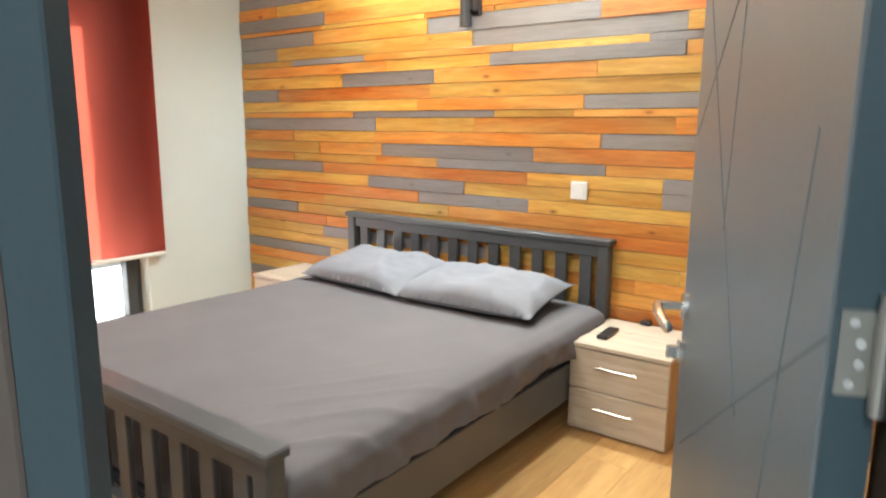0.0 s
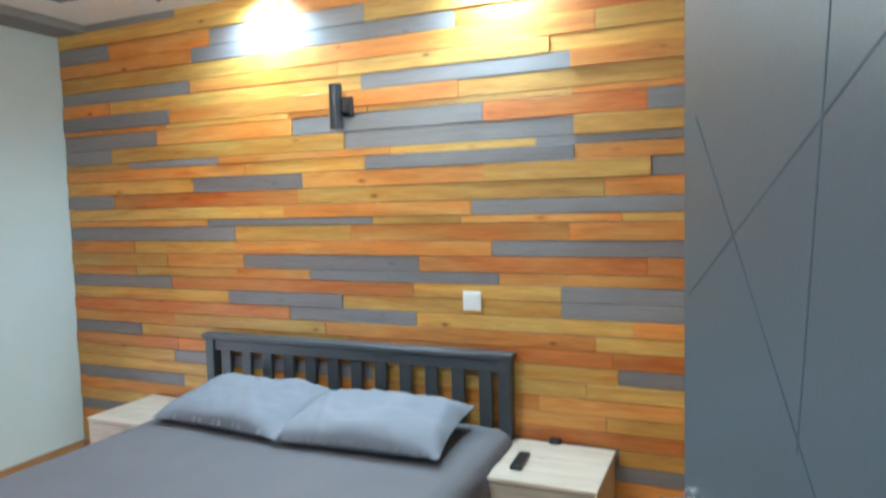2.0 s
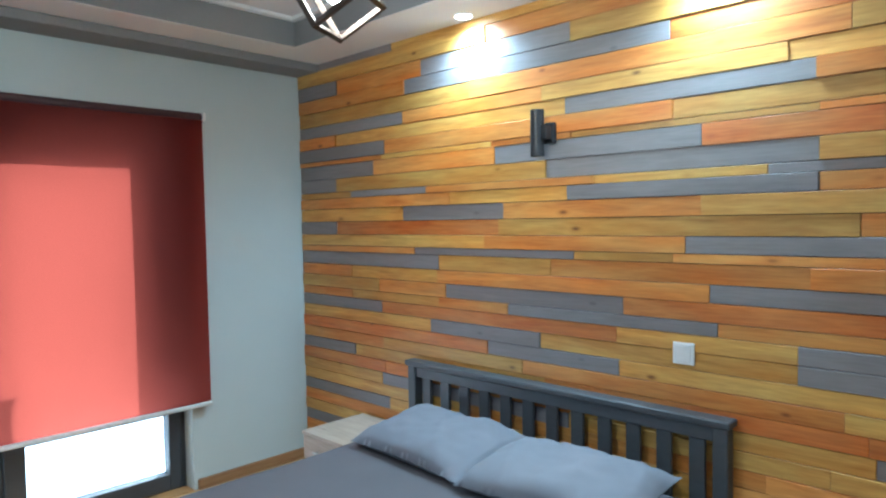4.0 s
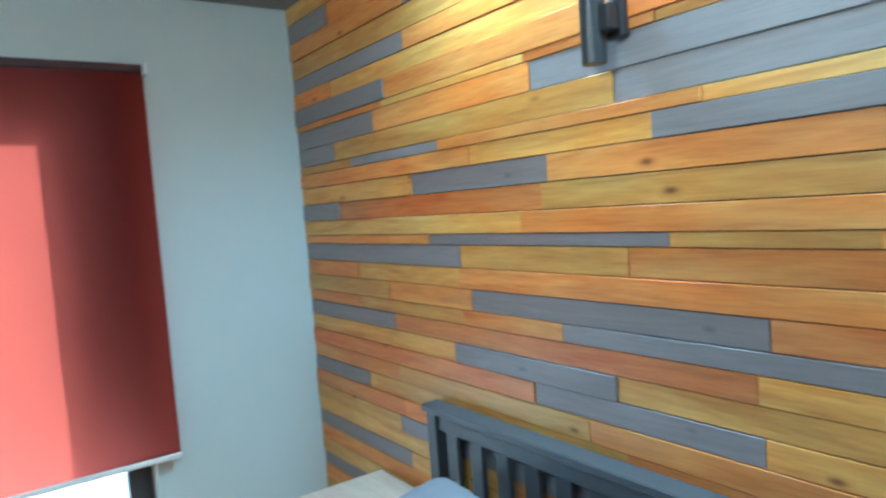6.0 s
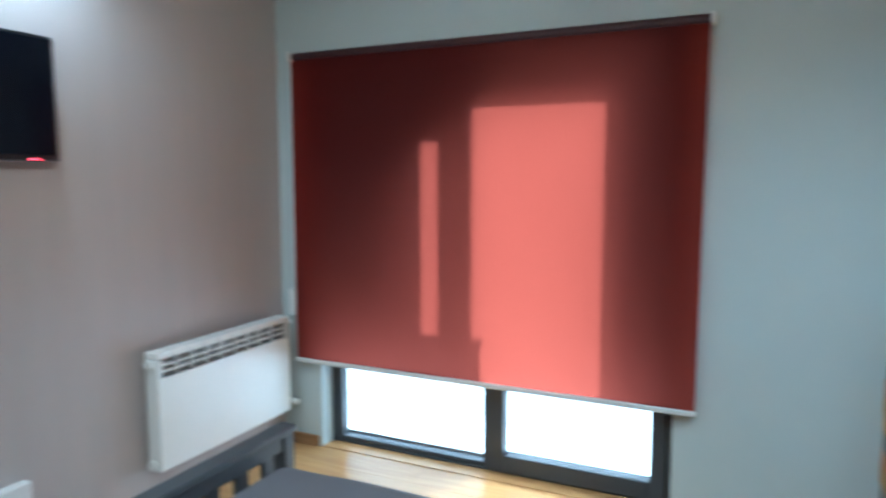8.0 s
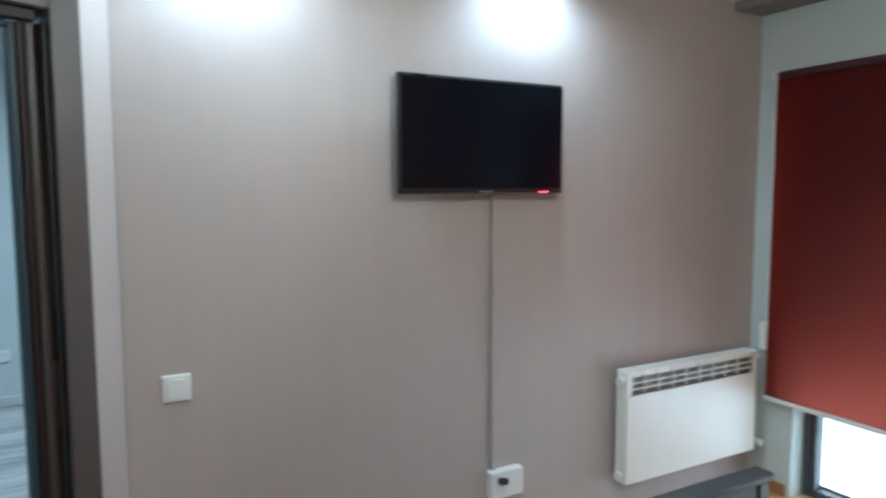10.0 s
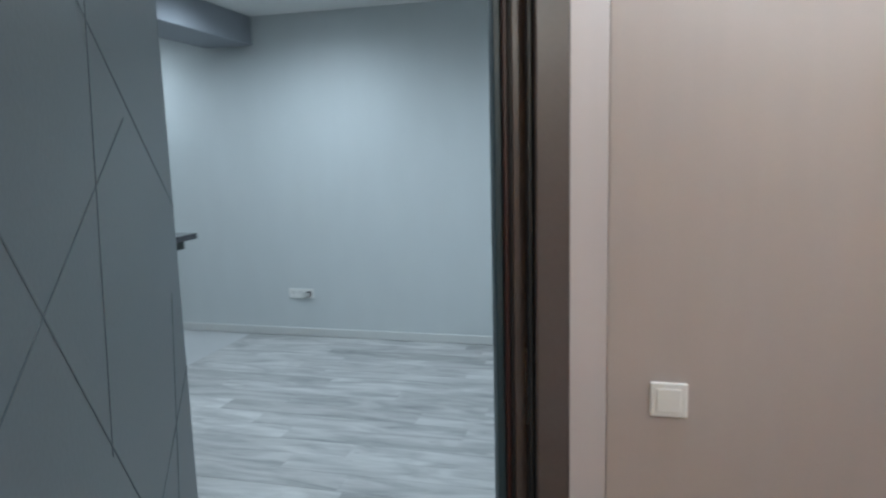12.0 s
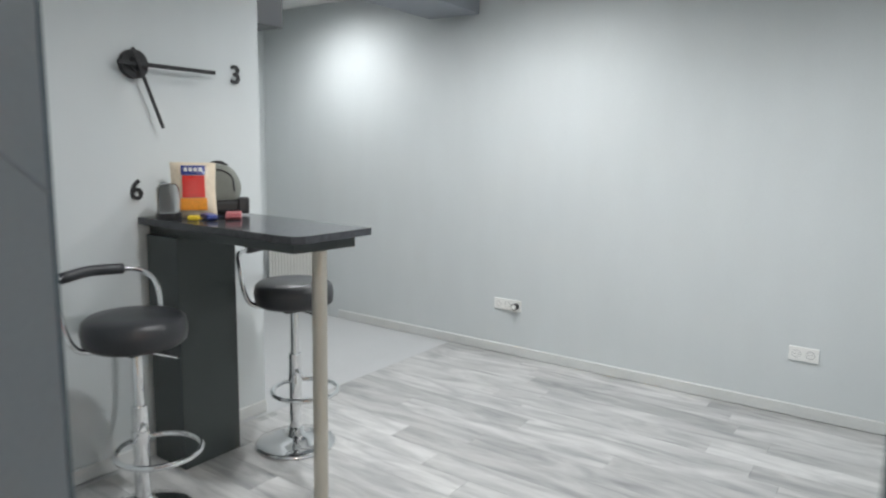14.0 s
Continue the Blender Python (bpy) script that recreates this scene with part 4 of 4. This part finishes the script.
heater = thing("radiator", "white flat-panel radiator with a slotted grille on the beige wall", "radiator")
EX0, EX1, EZ0, EZ1, EY = 0.085, 0.960, 0.215, 0.733, 0.105
GRILLE = EZ1 - 0.112
part("front_panel", box(EX0, EX1, EY - 0.010, EY, EZ0, GRILLE, 0.004, 2), M["heater"], heater, "flat white front panel")
part("back_panel", box(EX0 + 0.004, EX1 - 0.004, 0.030, 0.040, EZ0, EZ1 - 0.031), M["heater"], heater)
for k in range(10):
    x = EX0 + k * (EX1 - EX0) / 10
    part("top_cap", box(x + 0.0012, x + (EX1 - EX0) / 10 - 0.0012, 0.030, EY, EZ1 - 0.030, EZ1, 0.005, 2), M["heater"], heater)
for x in (EX0, EX1 - 0.012):
    part("side_panel", box(x, x + 0.012, 0.0405, EY - 0.0105, EZ0, EZ1 - 0.0305, 0.002), M["heater"], heater)
for x in (EX0, EX1 - 0.030):
    part("corner_post", box(x, x + 0.030, EY - 0.010, EY - 0.001, GRILLE + 0.0005, EZ1 - 0.0305, 0.002), M["heater"], heater)
# this plate's grey puts the shade of the opening into colour
part("grille_dark_plate", box(EX0 + 0.0125, EX1 - 0.0125, EY - 0.040, EY - 0.034, GRILLE - 0.04, EZ1 - 0.0305), M["grille"], heater, "grey plate imitating the shade inside the grille")
for k in (1, 2):
    z = GRILLE + k * 0.0275
    part("grille_bar", box(EX0 + 0.0305, EX1 - 0.0305, EY - 0.012, EY - 0.002, z - 0.003, z + 0.003, 0.0012), M["heater"], heater)
for k in range(1, 9):
    x = EX0 + 0.03 + k * (EX1 - EX0 - 0.06) / 9
    part("grille_rib", box(x - 0.002, x + 0.002, EY - 0.033, EY - 0.0125, GRILLE + 0.0005, EZ1 - 0.0305), M["heater"], heater)
for z in (EZ0 + 0.03, EZ1 - 0.05):
    part("end_plug", rod((EX1, 0.06, z), (EX1 + 0.014, 0.06, z), 0.021, 20), M["heater"], heater)
    part("pipe", rod((EX0, 0.06, z), (EX0 - 0.06, 0.06, z), 0.012, 14), M["white"], heater)
part("valve", rod((EX0 - 0.045, 0.06, EZ0 + 0.03), (EX0 - 0.045, 0.115, EZ0 + 0.03), 0.017, 18), M["white"], heater)
for x in (EX0 + 0.17, EX1 - 0.17):
    part("bracket", box(x - 0.01, x + 0.01, 0.0, 0.0295, EZ0 + 0.08, EZ1 - 0.15), M["heater"], heater)

# ---- pendant and downlights ----
pendant = thing("pendant_lamp", "dark metal cage pendant with a glowing bulb", "pendant lamp")
PX, PY, PZ = 2.07, 1.53, 2.145
tilt = pose(PX, PY, PZ, 0, -30, 27)
C, CH = 0.078, 0.098


def cage_bar(x0, x1, y0, y1, z0, z1):
    bar_bm = box(x0, x1, y0, y1, z0, z1, 0.0015)
    bmesh.ops.transform(bar_bm, matrix=tilt, verts=bar_bm.verts)
    part("cage_bar", bar_bm, M["brass"], pendant)


for s1 in (-C, C):
    for s2 in (-C, C):
        cage_bar(s1 - 0.008, s1 + 0.008, s2 - 0.008, s2 + 0.008, -CH - 0.008, CH + 0.008)
    for s2 in (-CH, CH):
        cage_bar(-C + 0.0085, C - 0.0085, s1 - 0.0078, s1 + 0.0078, s2 - 0.0078, s2 + 0.0078)
        cage_bar(s1 - 0.0078, s1 + 0.0078, -C + 0.0085, C - 0.0085, s2 - 0.0078, s2 + 0.0078)
cage_bar(-C + 0.0085, C - 0.0085, -0.012, 0.012, CH - 0.006, CH + 0.0076)
sock = rod((0, 0, 0.035), (0, 0, CH - 0.0065), 0.02, 20)
bmesh.ops.transform(sock, matrix=tilt, verts=sock.verts)
part("lamp_holder", sock, M["brass"], pendant)
bulb = lathe([(0.004, -0.055), (0.022, -0.048), (0.032, -0.028), (0.033, -0.010), (0.026, 0.012), (0.015, 0.030), (0.013, 0.036)], 24)
bmesh.ops.transform(bulb, matrix=tilt, verts=bulb.verts)
bulb_ob = part("bulb", bulb, M["bulb"], pendant, "glowing warm bulb", smooth=True)
bulb_ob.visible_shadow = False
top_at = tilt @ Vector((0, 0, CH))
part("stem", rod(top_at, (top_at.x, top_at.y, TRAY_TOP - 0.02), 0.008, 12), M["brass"], pendant)
part("canopy", rod((top_at.x, top_at.y, TRAY_TOP - 0.022), (top_at.x, top_at.y, TRAY_TOP - 0.0005), 0.05, 28), M["brass"], pendant)


def downlight(x, y, z, group):
    d = thing("downlight", "small round recessed ceiling spotlight, lit", "downlight", group)
    part("ring", tube([(x + 0.041 * math.cos(a), y + 0.041 * math.sin(a), z - 0.003) for a in (2 * math.pi * k / 28 for k in range(28))], 0.005, 8, True), M["white"], d, smooth=True)
    lens = part("lens", rod((x, y, z - 0.006), (x, y, z - 0.0005), 0.036, 28), M["downlight"], d, "glowing lens")
    lens.visible_shadow = False


for lx, ly in BED_SPOTS + TV_SPOTS:
    downlight(lx, ly, SOFFIT, "bedroom downlights")
# two of these fixtures belong to the added, unseen spots
for lx, ly in LIVING_SPOTS:
    downlight(lx, ly, LIVING_TOP, "living room downlights")

# ---- living room: bar table, stools, clock, things on the table ----
table = thing("bar_table", "black speckled bar table on a dark panel and metal leg", "bar table")
TTOP = 1.140
outline = [(5.035, -1.325), (CLOCK_X - 0.001, -1.375), (CLOCK_X - 0.001, -0.90), (5.150, -0.900), (5.060, -0.906), (5.030, -0.950)]
part("tabletop", prism(outline, TTOP - 0.03, TTOP), M["stone"], table, "polished black speckled top")
part("apron", prism([(5.068, -1.26), (CLOCK_X - 0.002, -1.30), (CLOCK_X - 0.002, -0.955), (5.10, -0.955)], TTOP - 0.075, TTOP - 0.0305), M["panel"], table)
part("panel", box(5.790, 6.020, -1.222, -0.918, 0.0, TTOP - 0.0755, 0.002), M["panel"], table, "dark green-grey support panel")
part("leg", rod((5.104, -1.092, 0.015), (5.104, -1.092, TTOP - 0.0755), 0.030, 28), M["leg"], table, "round satin metal leg", smooth=False)
part("foot", rod((5.104, -1.092, 0), (5.104, -1.092, 0.0148), 0.031, 28), M["black"], table)


def stool(x, y, turn):
    s = thing("bar_stool", "black vinyl bar stool on a chrome pedestal", "bar stool", "bar stools at the table")
    part("base", lathe([(0.195, 0.0), (0.197, 0.008), (0.185, 0.016), (0.12, 0.028), (0.06, 0.042), (0.038, 0.055), (0.034, 0.085)], 48), M["chrome"], s, "chrome trumpet base", smooth=True)
    part("column", rod((0, 0, 0.085), (0, 0, 0.44), 0.030, 28), M["chrome"], s, smooth=False)
    part("gas_lift", rod((0, 0, 0.44), (0, 0, 0.66), 0.020, 24), M["chrome"], s)
    part("collar", rod((0, 0, 0.30), (0, 0, 0.345), 0.034, 24), M["chrome"], s)
    ring = [(0.155 * math.cos(a) * 1.0, 0.155 * math.sin(a) + 0.10, 0.29) for a in (2 * math.pi * k / 32 for k in range(32))]
    part("footrest", tube(ring, 0.011, 10, True), M["chrome"], s, "round chrome footrest", smooth=True)
    part("under_plate", box(-0.09, 0.09, -0.09, 0.09, 0.655, 0.672, 0.004), M["matte_black"], s)
    part("seat", lathe([(0.02, 0.672), (0.165, 0.674), (0.185, 0.69), (0.190, 0.73), (0.183, 0.765), (0.165, 0.780), (0.10, 0.786), (0.01, 0.787)], 44), M["vinyl"], s, "round black padded seat", smooth=True)
    part("lever", rod((0.02, 0.02, 0.66), (-0.13, 0.07, 0.60), 0.005, 10), M["chrome"], s)
    for q in (-1, 1):
        arm = smooth_path([(q * 0.02, -0.05, 0.664), (q * 0.16, -0.08, 0.672), (q * 0.205, -0.10, 0.73), (q * 0.215, -0.13, 0.85), (q * 0.19, -0.19, 0.90), (q * 0.10, -0.235, 0.915), (0, -0.245, 0.918)], 5)
        part("arm", tube(arm, 0.011, 10), M["chrome"], s, "bent chrome arm", smooth=True)
    part("backrest", tube(smooth_path([(-0.13, -0.225, 0.912), (0, -0.25, 0.918), (0.13, -0.225, 0.912)], 5), 0.021, 12), M["vinyl"], s, "slim black padded backrest", smooth=True)
    s.matrix_world = pose(x, y, 0, 0, 0, turn) @ Matrix.Diagonal((1, 1, 1.055, 1))
    return s


stool(5.61, -1.42, 76)
stool(5.58, -0.59, 98)

clock = thing("wall_clock", "black wall clock with long hands and loose numerals", "clock")
KY, KZ = -0.905, 1.808
KX = CLOCK_X
part("hub", rod((KX - 0.001, KY, KZ), (KX - 0.030, KY, KZ), 0.062, 36), M["matte_black"], clock, "round black hub")
part("hub_cap", rod((KX - 0.030, KY, KZ), (KX - 0.040, KY, KZ), 0.030, 28), M["black"], clock)
hand = box(-0.005, 0.005, -0.395, 0.09, -0.009, 0.009, 0.002)
part("minute_hand", shifted(hand, KX - 0.047, KY, KZ), M["matte_black"], clock)
hh = box(-0.004, 0.004, -0.29, 0.07, -0.008, 0.008, 0.002)
bmesh.ops.transform(hh, matrix=pose(KX - 0.056, KY, KZ, 69, 0, 0), verts=hh.verts)
part("hour_hand", hh, M["matte_black"], clock)


def lettering(text, size, m, material, name="numeral", parent=None):
    cu = bpy.data.curves.new(name, "FONT")
    cu.body, cu.size, cu.extrude, cu.align_x, cu.align_y = text, size, 0.004, "CENTER", "CENTER"
    cu.offset = size * 0.02
    tmp = bpy.data.objects.new(name, cu)
    me = bpy.data.meshes.new_from_object(tmp)
    bpy.data.objects.remove(tmp)
    me.materials.clear()
    me.materials.append(material)
    ob = new(name, me)
    ob.parent = parent
    ob.matrix_world = m
    return ob


face = Matrix(((0, 0, -1), (-1, 0, 0), (0, 1, 0))).to_4x4()
for text, dy, dz in (("3", -0.545, 0.003), ("6", 0.008, -0.55)):
    lettering(text, 0.125, Matrix.Translation((KX - 0.005, KY + dy, KZ + dz)) @ face, M["matte_black"], parent=clock)

packet = thing("crisp_packet", "cream and red foil snack packet standing on the table", "snack packet")


def packet_mesh(w, h, d):
    bm = bmesh.new()
    n, k = 16, 20
    fr, bk = [], []
    for j in range(k + 1):
        v = j / k
        a, b = [], []
        for i in range(n + 1):
            u = -1 + 2 * i / n
            puff = max(0, 1 - abs(u) ** 2.6) ** 0.6 * max(0, 1 - abs(2 * v - 1) ** 3.2) ** 0.6
            x = u * w / 2 * (1 - 0.05 * math.sin(v * math.pi))
            wr = 0.004 * math.sin(i * 2.1 + j * 1.3)
            a.append(bm.verts.new((x, -puff * d / 2 - wr * puff, v * h)))
            b.append(bm.verts.new((x, puff * d / 2 + 0.0008, v * h)))
        fr.append(a)
        bk.append(b)
    for j in range(k):
        for i in range(n):
            bm.faces.new((fr[j][i], fr[j][i + 1], fr[j + 1][i + 1], fr[j + 1][i]))
            bm.faces.new((bk[j][i], bk[j + 1][i], bk[j + 1][i + 1], bk[j][i + 1]))
    bmesh.ops.recalc_face_normals(bm, faces=bm.faces)
    return bm


def print_patch(w, z0, z1, d, h):
    """A printed area that follows the packet's bulge."""
    bm = bmesh.new()
    n = 10
    lines = []
    for j in range(n + 1):
        z = z0 + (z1 - z0) * j / n
        v = z / h
        line = []
        for i in range(n + 1):
            x = -w / 2 + w * i / n
            u = x / 0.115
            puff = max(0, 1 - abs(u) ** 2.6) ** 0.6 * max(0, 1 - abs(2 * v - 1) ** 3.2) ** 0.6
            line.append(bm.verts.new((x, -puff * d / 2 - 0.007, z)))
        lines.append(line)
    for a, b in zip(lines, lines[1:]):
        for i in range(n):
            bm.faces.new((a[i], a[i + 1], b[i + 1], b[i]))
    return bm


part("bag", packet_mesh(0.23, 0.29, 0.09), M["bag_cream"], packet, smooth=True)
part("print_red", print_patch(0.11, 0.10, 0.215, 0.09, 0.29), M["bag_red"], packet, "red printed panel", True)
part("print_blue", print_patch(0.12, 0.218, 0.27, 0.09, 0.29), M["bag_blue"], packet, "dark blue printed label", True)
part("print_orange", print_patch(0.13, 0.035, 0.097, 0.09, 0.29), M["bag_orange"], packet, "printed orange crisps", True)
bar = bmesh.new()
for k in range(4):
    add_box(bar, -0.045 + k * 0.024, -0.029 + k * 0.024, -0.050, -0.048, 0.236, 0.256)
part("lettering", bar, M["white"], packet, "white lettering bars")
packet.matrix_world = pose(5.86, -1.06, TTOP + 0.001, -10, 0, -125) @ Matrix.Scale(0.86, 4)

bag = thing("backpack", "small grey-green canvas bag with black base", "bag")
bb = bmesh.new()
bmesh.ops.create_uvsphere(bb, u_segments=28, v_segments=20, radius=1.0)
for v in bb.verts:
    c = v.co
    c.x, c.y, c.z = (math.copysign(abs(c.x) ** 0.7, c.x) * 0.12, math.copysign(abs(c.y) ** 0.75, c.y) * 0.07, math.copysign(abs(c.z) ** 0.75, c.z) * 0.115)
    c.z += 0.155
    c.x *= 1 - 0.25 * max(0, (c.z - 0.16) / 0.11)
part("pouch", bb, M["canvas"], bag, "grey-green canvas pouch", True)
part("base", box(-0.115, 0.115, -0.068, 0.068, 0.0, 0.075, 0.022, 3), M["matte_black"], bag, "black base")
part("strap", tube(smooth_path([(-0.05, 0.0, 0.262), (-0.02, -0.01, 0.278), (0.02, -0.01, 0.278), (0.05, 0, 0.262)], 5), 0.008, 8), M["matte_black"], bag, smooth=True)
part("zip", tube(smooth_path([(-0.085, -0.068, 0.12), (-0.07, -0.072, 0.20), (0, -0.068, 0.235), (0.07, -0.072, 0.20), (0.085, -0.068, 0.12)], 5), 0.004, 6), M["black"], bag, "black zip")
part("buckle", box(0.10, 0.16, -0.085, -0.055, 0.0, 0.09, 0.012, 2), M["matte_black"], bag, "black strap end")
bag.matrix_world = pose(5.92, -1.235, TTOP + 0.001, -6, 0, -128) @ Matrix.Scale(0.88, 4)

jar = thing("glass_jar", "clear glass jar with a dark base", "jar")
part("glass", lathe([(0.042, 0.028), (0.045, 0.04), (0.045, 0.12), (0.035, 0.14), (0.030, 0.145)], 28), M["glass"], jar, smooth=True)
part("base", rod((0, 0, 0), (0, 0, 0.027), 0.050, 28), M["black"], jar)
jar.matrix_world = pose(5.88, -0.945, TTOP + 0.001) @ Matrix.Scale(1.08, 4)
for name, label, x, y, w, d, h, key, turn in (
        ("sweet_packet", "small yellow foil packet on the table", 5.76, -0.985, 0.05, 0.03, 0.022, "yellow", 40),
        ("sweet_packet", "small dark blue packet on the table", 5.74, -1.05, 0.10, 0.05, 0.026, "bag_blue", -20),
        ("snack_box", "low pink plastic snack box on the table", 5.70, -1.15, 0.11, 0.07, 0.030, "pink", -40)):
    ob = thing(name, label, "packet")
    part("wrap", box(-w / 2, w / 2, -d / 2, d / 2, 0, h, 0.007, 2), M[key], ob)
    part("seam", box(-w / 2 - 0.012, -w / 2 - 0.0005, -d / 2 + 0.003, d / 2 - 0.003, h * 0.4, h * 0.5), M[key], ob)
    ob.matrix_world = pose(x, y, TTOP + 0.001, 0, 0, turn)

radiator = thing("radiator", "white ribbed panel radiator on the far wall", "radiator")
part("panel", box(7.34, 8.0, FAR + 0.03, FAR + 0.07, 0.12, 0.62, 0.006), M["heater"], radiator)
for k in range(16):
    x = 7.355 + k * 0.0405
    part("rib", box(x, x + 0.026, FAR + 0.0705, FAR + 0.082, 0.14, 0.60, 0.004), M["heater"], radiator)
part("valve", rod((7.335, FAR + 0.05, 0.17), (7.27, FAR + 0.05, 0.17), 0.014, 12), M["chrome"], radiator)
for x in (7.45, 7.88):
    part("bracket", box(x, x + 0.03, FAR, FAR + 0.0295, 0.2, 0.55), M["heater"], radiator)

# ---- boards: plank wall and floors ----
# each row from the top: height in mm, then boards by colour with their right end in cm
PLANK_ROWS = [
    "56 g85 y238 g", "79 y153 o303 y", "82 g35 o108 g200 y294 g", "75 o95 g244 r",
    "81 y142 o304 y", "65 g93 o185 y", "68 o33 y197 g294 o", "74 g78 o245 y",
    "26 o75 y156 o200 y295 o", "80 g68 o158 g256 r324 g", "77 g33 y187 g295 y", "35 y47 g111 o211 y279 g",
    "61 o128 y198 g295 o", "73 y92 g163 o256 y325 g", "73 g32 r160 y307 o", "63 y151 o250 g",
    "35 o101 g201 y245 o314 y", "73 g119 y189 o", "66 o46 y118 o259 g", "69 y71 o124 g224 r",
    "50 o46 y119 o165 g262 o", "63 g73 r221 y289 g", "66 y113 g183 y289 g", "64 r152 g222 y318 o",
    "64 o74 y173 o303 y", "64 g48 y185 r", "64 r76 o198 y312 g", "64 y73 g198 y",
    "64 y138 o279 o", "64 g79 y255 o307 y", "64 o167 y256 r", "64 y132 g312 y",
    "64 g200 o281 g", "64 o114 y257 o", "64 y231 o",
    "64 y90 g220 o330 y", "60 o140 y268 r",
]
STAINS = {"g": "wood_g", "y": "wood_y", "o": "wood_o", "r": "wood_r"}
rng = random.Random(7)
z_top = 2.464


def board(x0, x1, z0, z1, proud):
    bm = bmesh.new()
    add_box(bm, x0 + 0.0008, x1 - 0.0008, DEPTH - proud, DEPTH + 0.021, z0 + 0.0013, z1 - 0.0016, 0.0011)
    return bm


z = z_top
for row in PLANK_ROWS:
    words = row.split()
    height = int(words[0]) * 1.04 / 1000
    if z - height < 0.004:
        height = z - 0.004
    x = 0.001
    for word in words[1:]:
        end = int(word[1:]) / 100 if word[1:] else ROOM_X - 0.002
        end += 0.03 * max(0.0, 1.6 - end)
        cuts = [x]
        if end - x > 1.75 and end > 3.5:
            cuts.append(x + (end - x) * rng.uniform(0.45, 0.6))
        cuts.append(end)
        for a, b in zip(cuts, cuts[1:]):
            part("plank", board(a, b, z - height, min(z, SOFFIT + 0.004), rng.choice((-0.002, 0.0, 0.0, 0.002, 0.004, 0.007))), M[STAINS[word[0]]], wall_plank)
        x = end
    z -= height


def floor_boards(parent, material, x0, x1, y0, y1, width, length, along, seed, keep=None, top=0.0):
    r = random.Random(seed)
    across0, across1, run0, run1 = (y0, y1, x0, x1) if along == "x" else (x0, x1, y0, y1)
    a = across0
    while a < across1 - 0.01:
        b = min(a + width, across1)
        p = run0 - r.uniform(0, length)
        while p < run1:
            q = min(p + length, run1)
            s = max(p, run0)
            if q - s > 0.02:
                if along == "x":
                    ext = (s + 0.0005, q - 0.0005, a + 0.0005, b - 0.0005)
                else:
                    ext = (a + 0.0005, b - 0.0005, s + 0.0005, q - 0.0005)
                if keep is None or keep((ext[0] + ext[1]) / 2, (ext[2] + ext[3]) / 2):
                    part("floor_board", box(ext[0], ext[1], ext[2], ext[3], top - 0.0115, top, 0.0008), material, parent)
            p += length
        a = b


fb = bpy.data.objects["floor_bedroom"]
fl = bpy.data.objects["floor_living"]
in_room = lambda x, y: (x - CX) * -UY + (y - CY) * UX > -0.02 or x < TV_END
out_room = lambda x, y: (x - CX) * -UY + (y - CY) * UX < 0.05 and (x > TV_END or y < -0.14)
floor_boards(fb, M["floor_bed"], 0.0, ROOM_X, -0.03, DEPTH + 0.02, 0.19, 1.2, "y", 3, in_room)
floor_boards(fl, M["floor_living"], 2.35, TILE_X, FAR, 0.7, 0.16, 1.25, "x", 5, out_room, -0.002)
structure("floor_tile_zone", box(TILE_X + 0.001, 8.1, FAR, 0.7, -0.013, -0.002), M["tile"], "pale tiled kitchen floor", "floor")
structure("threshold", slant_box(0.08, 0.77, -THICK, 0.0, -0.012, 0.006, 0.003), M["nickel"], "metal strip in the doorway", "threshold")
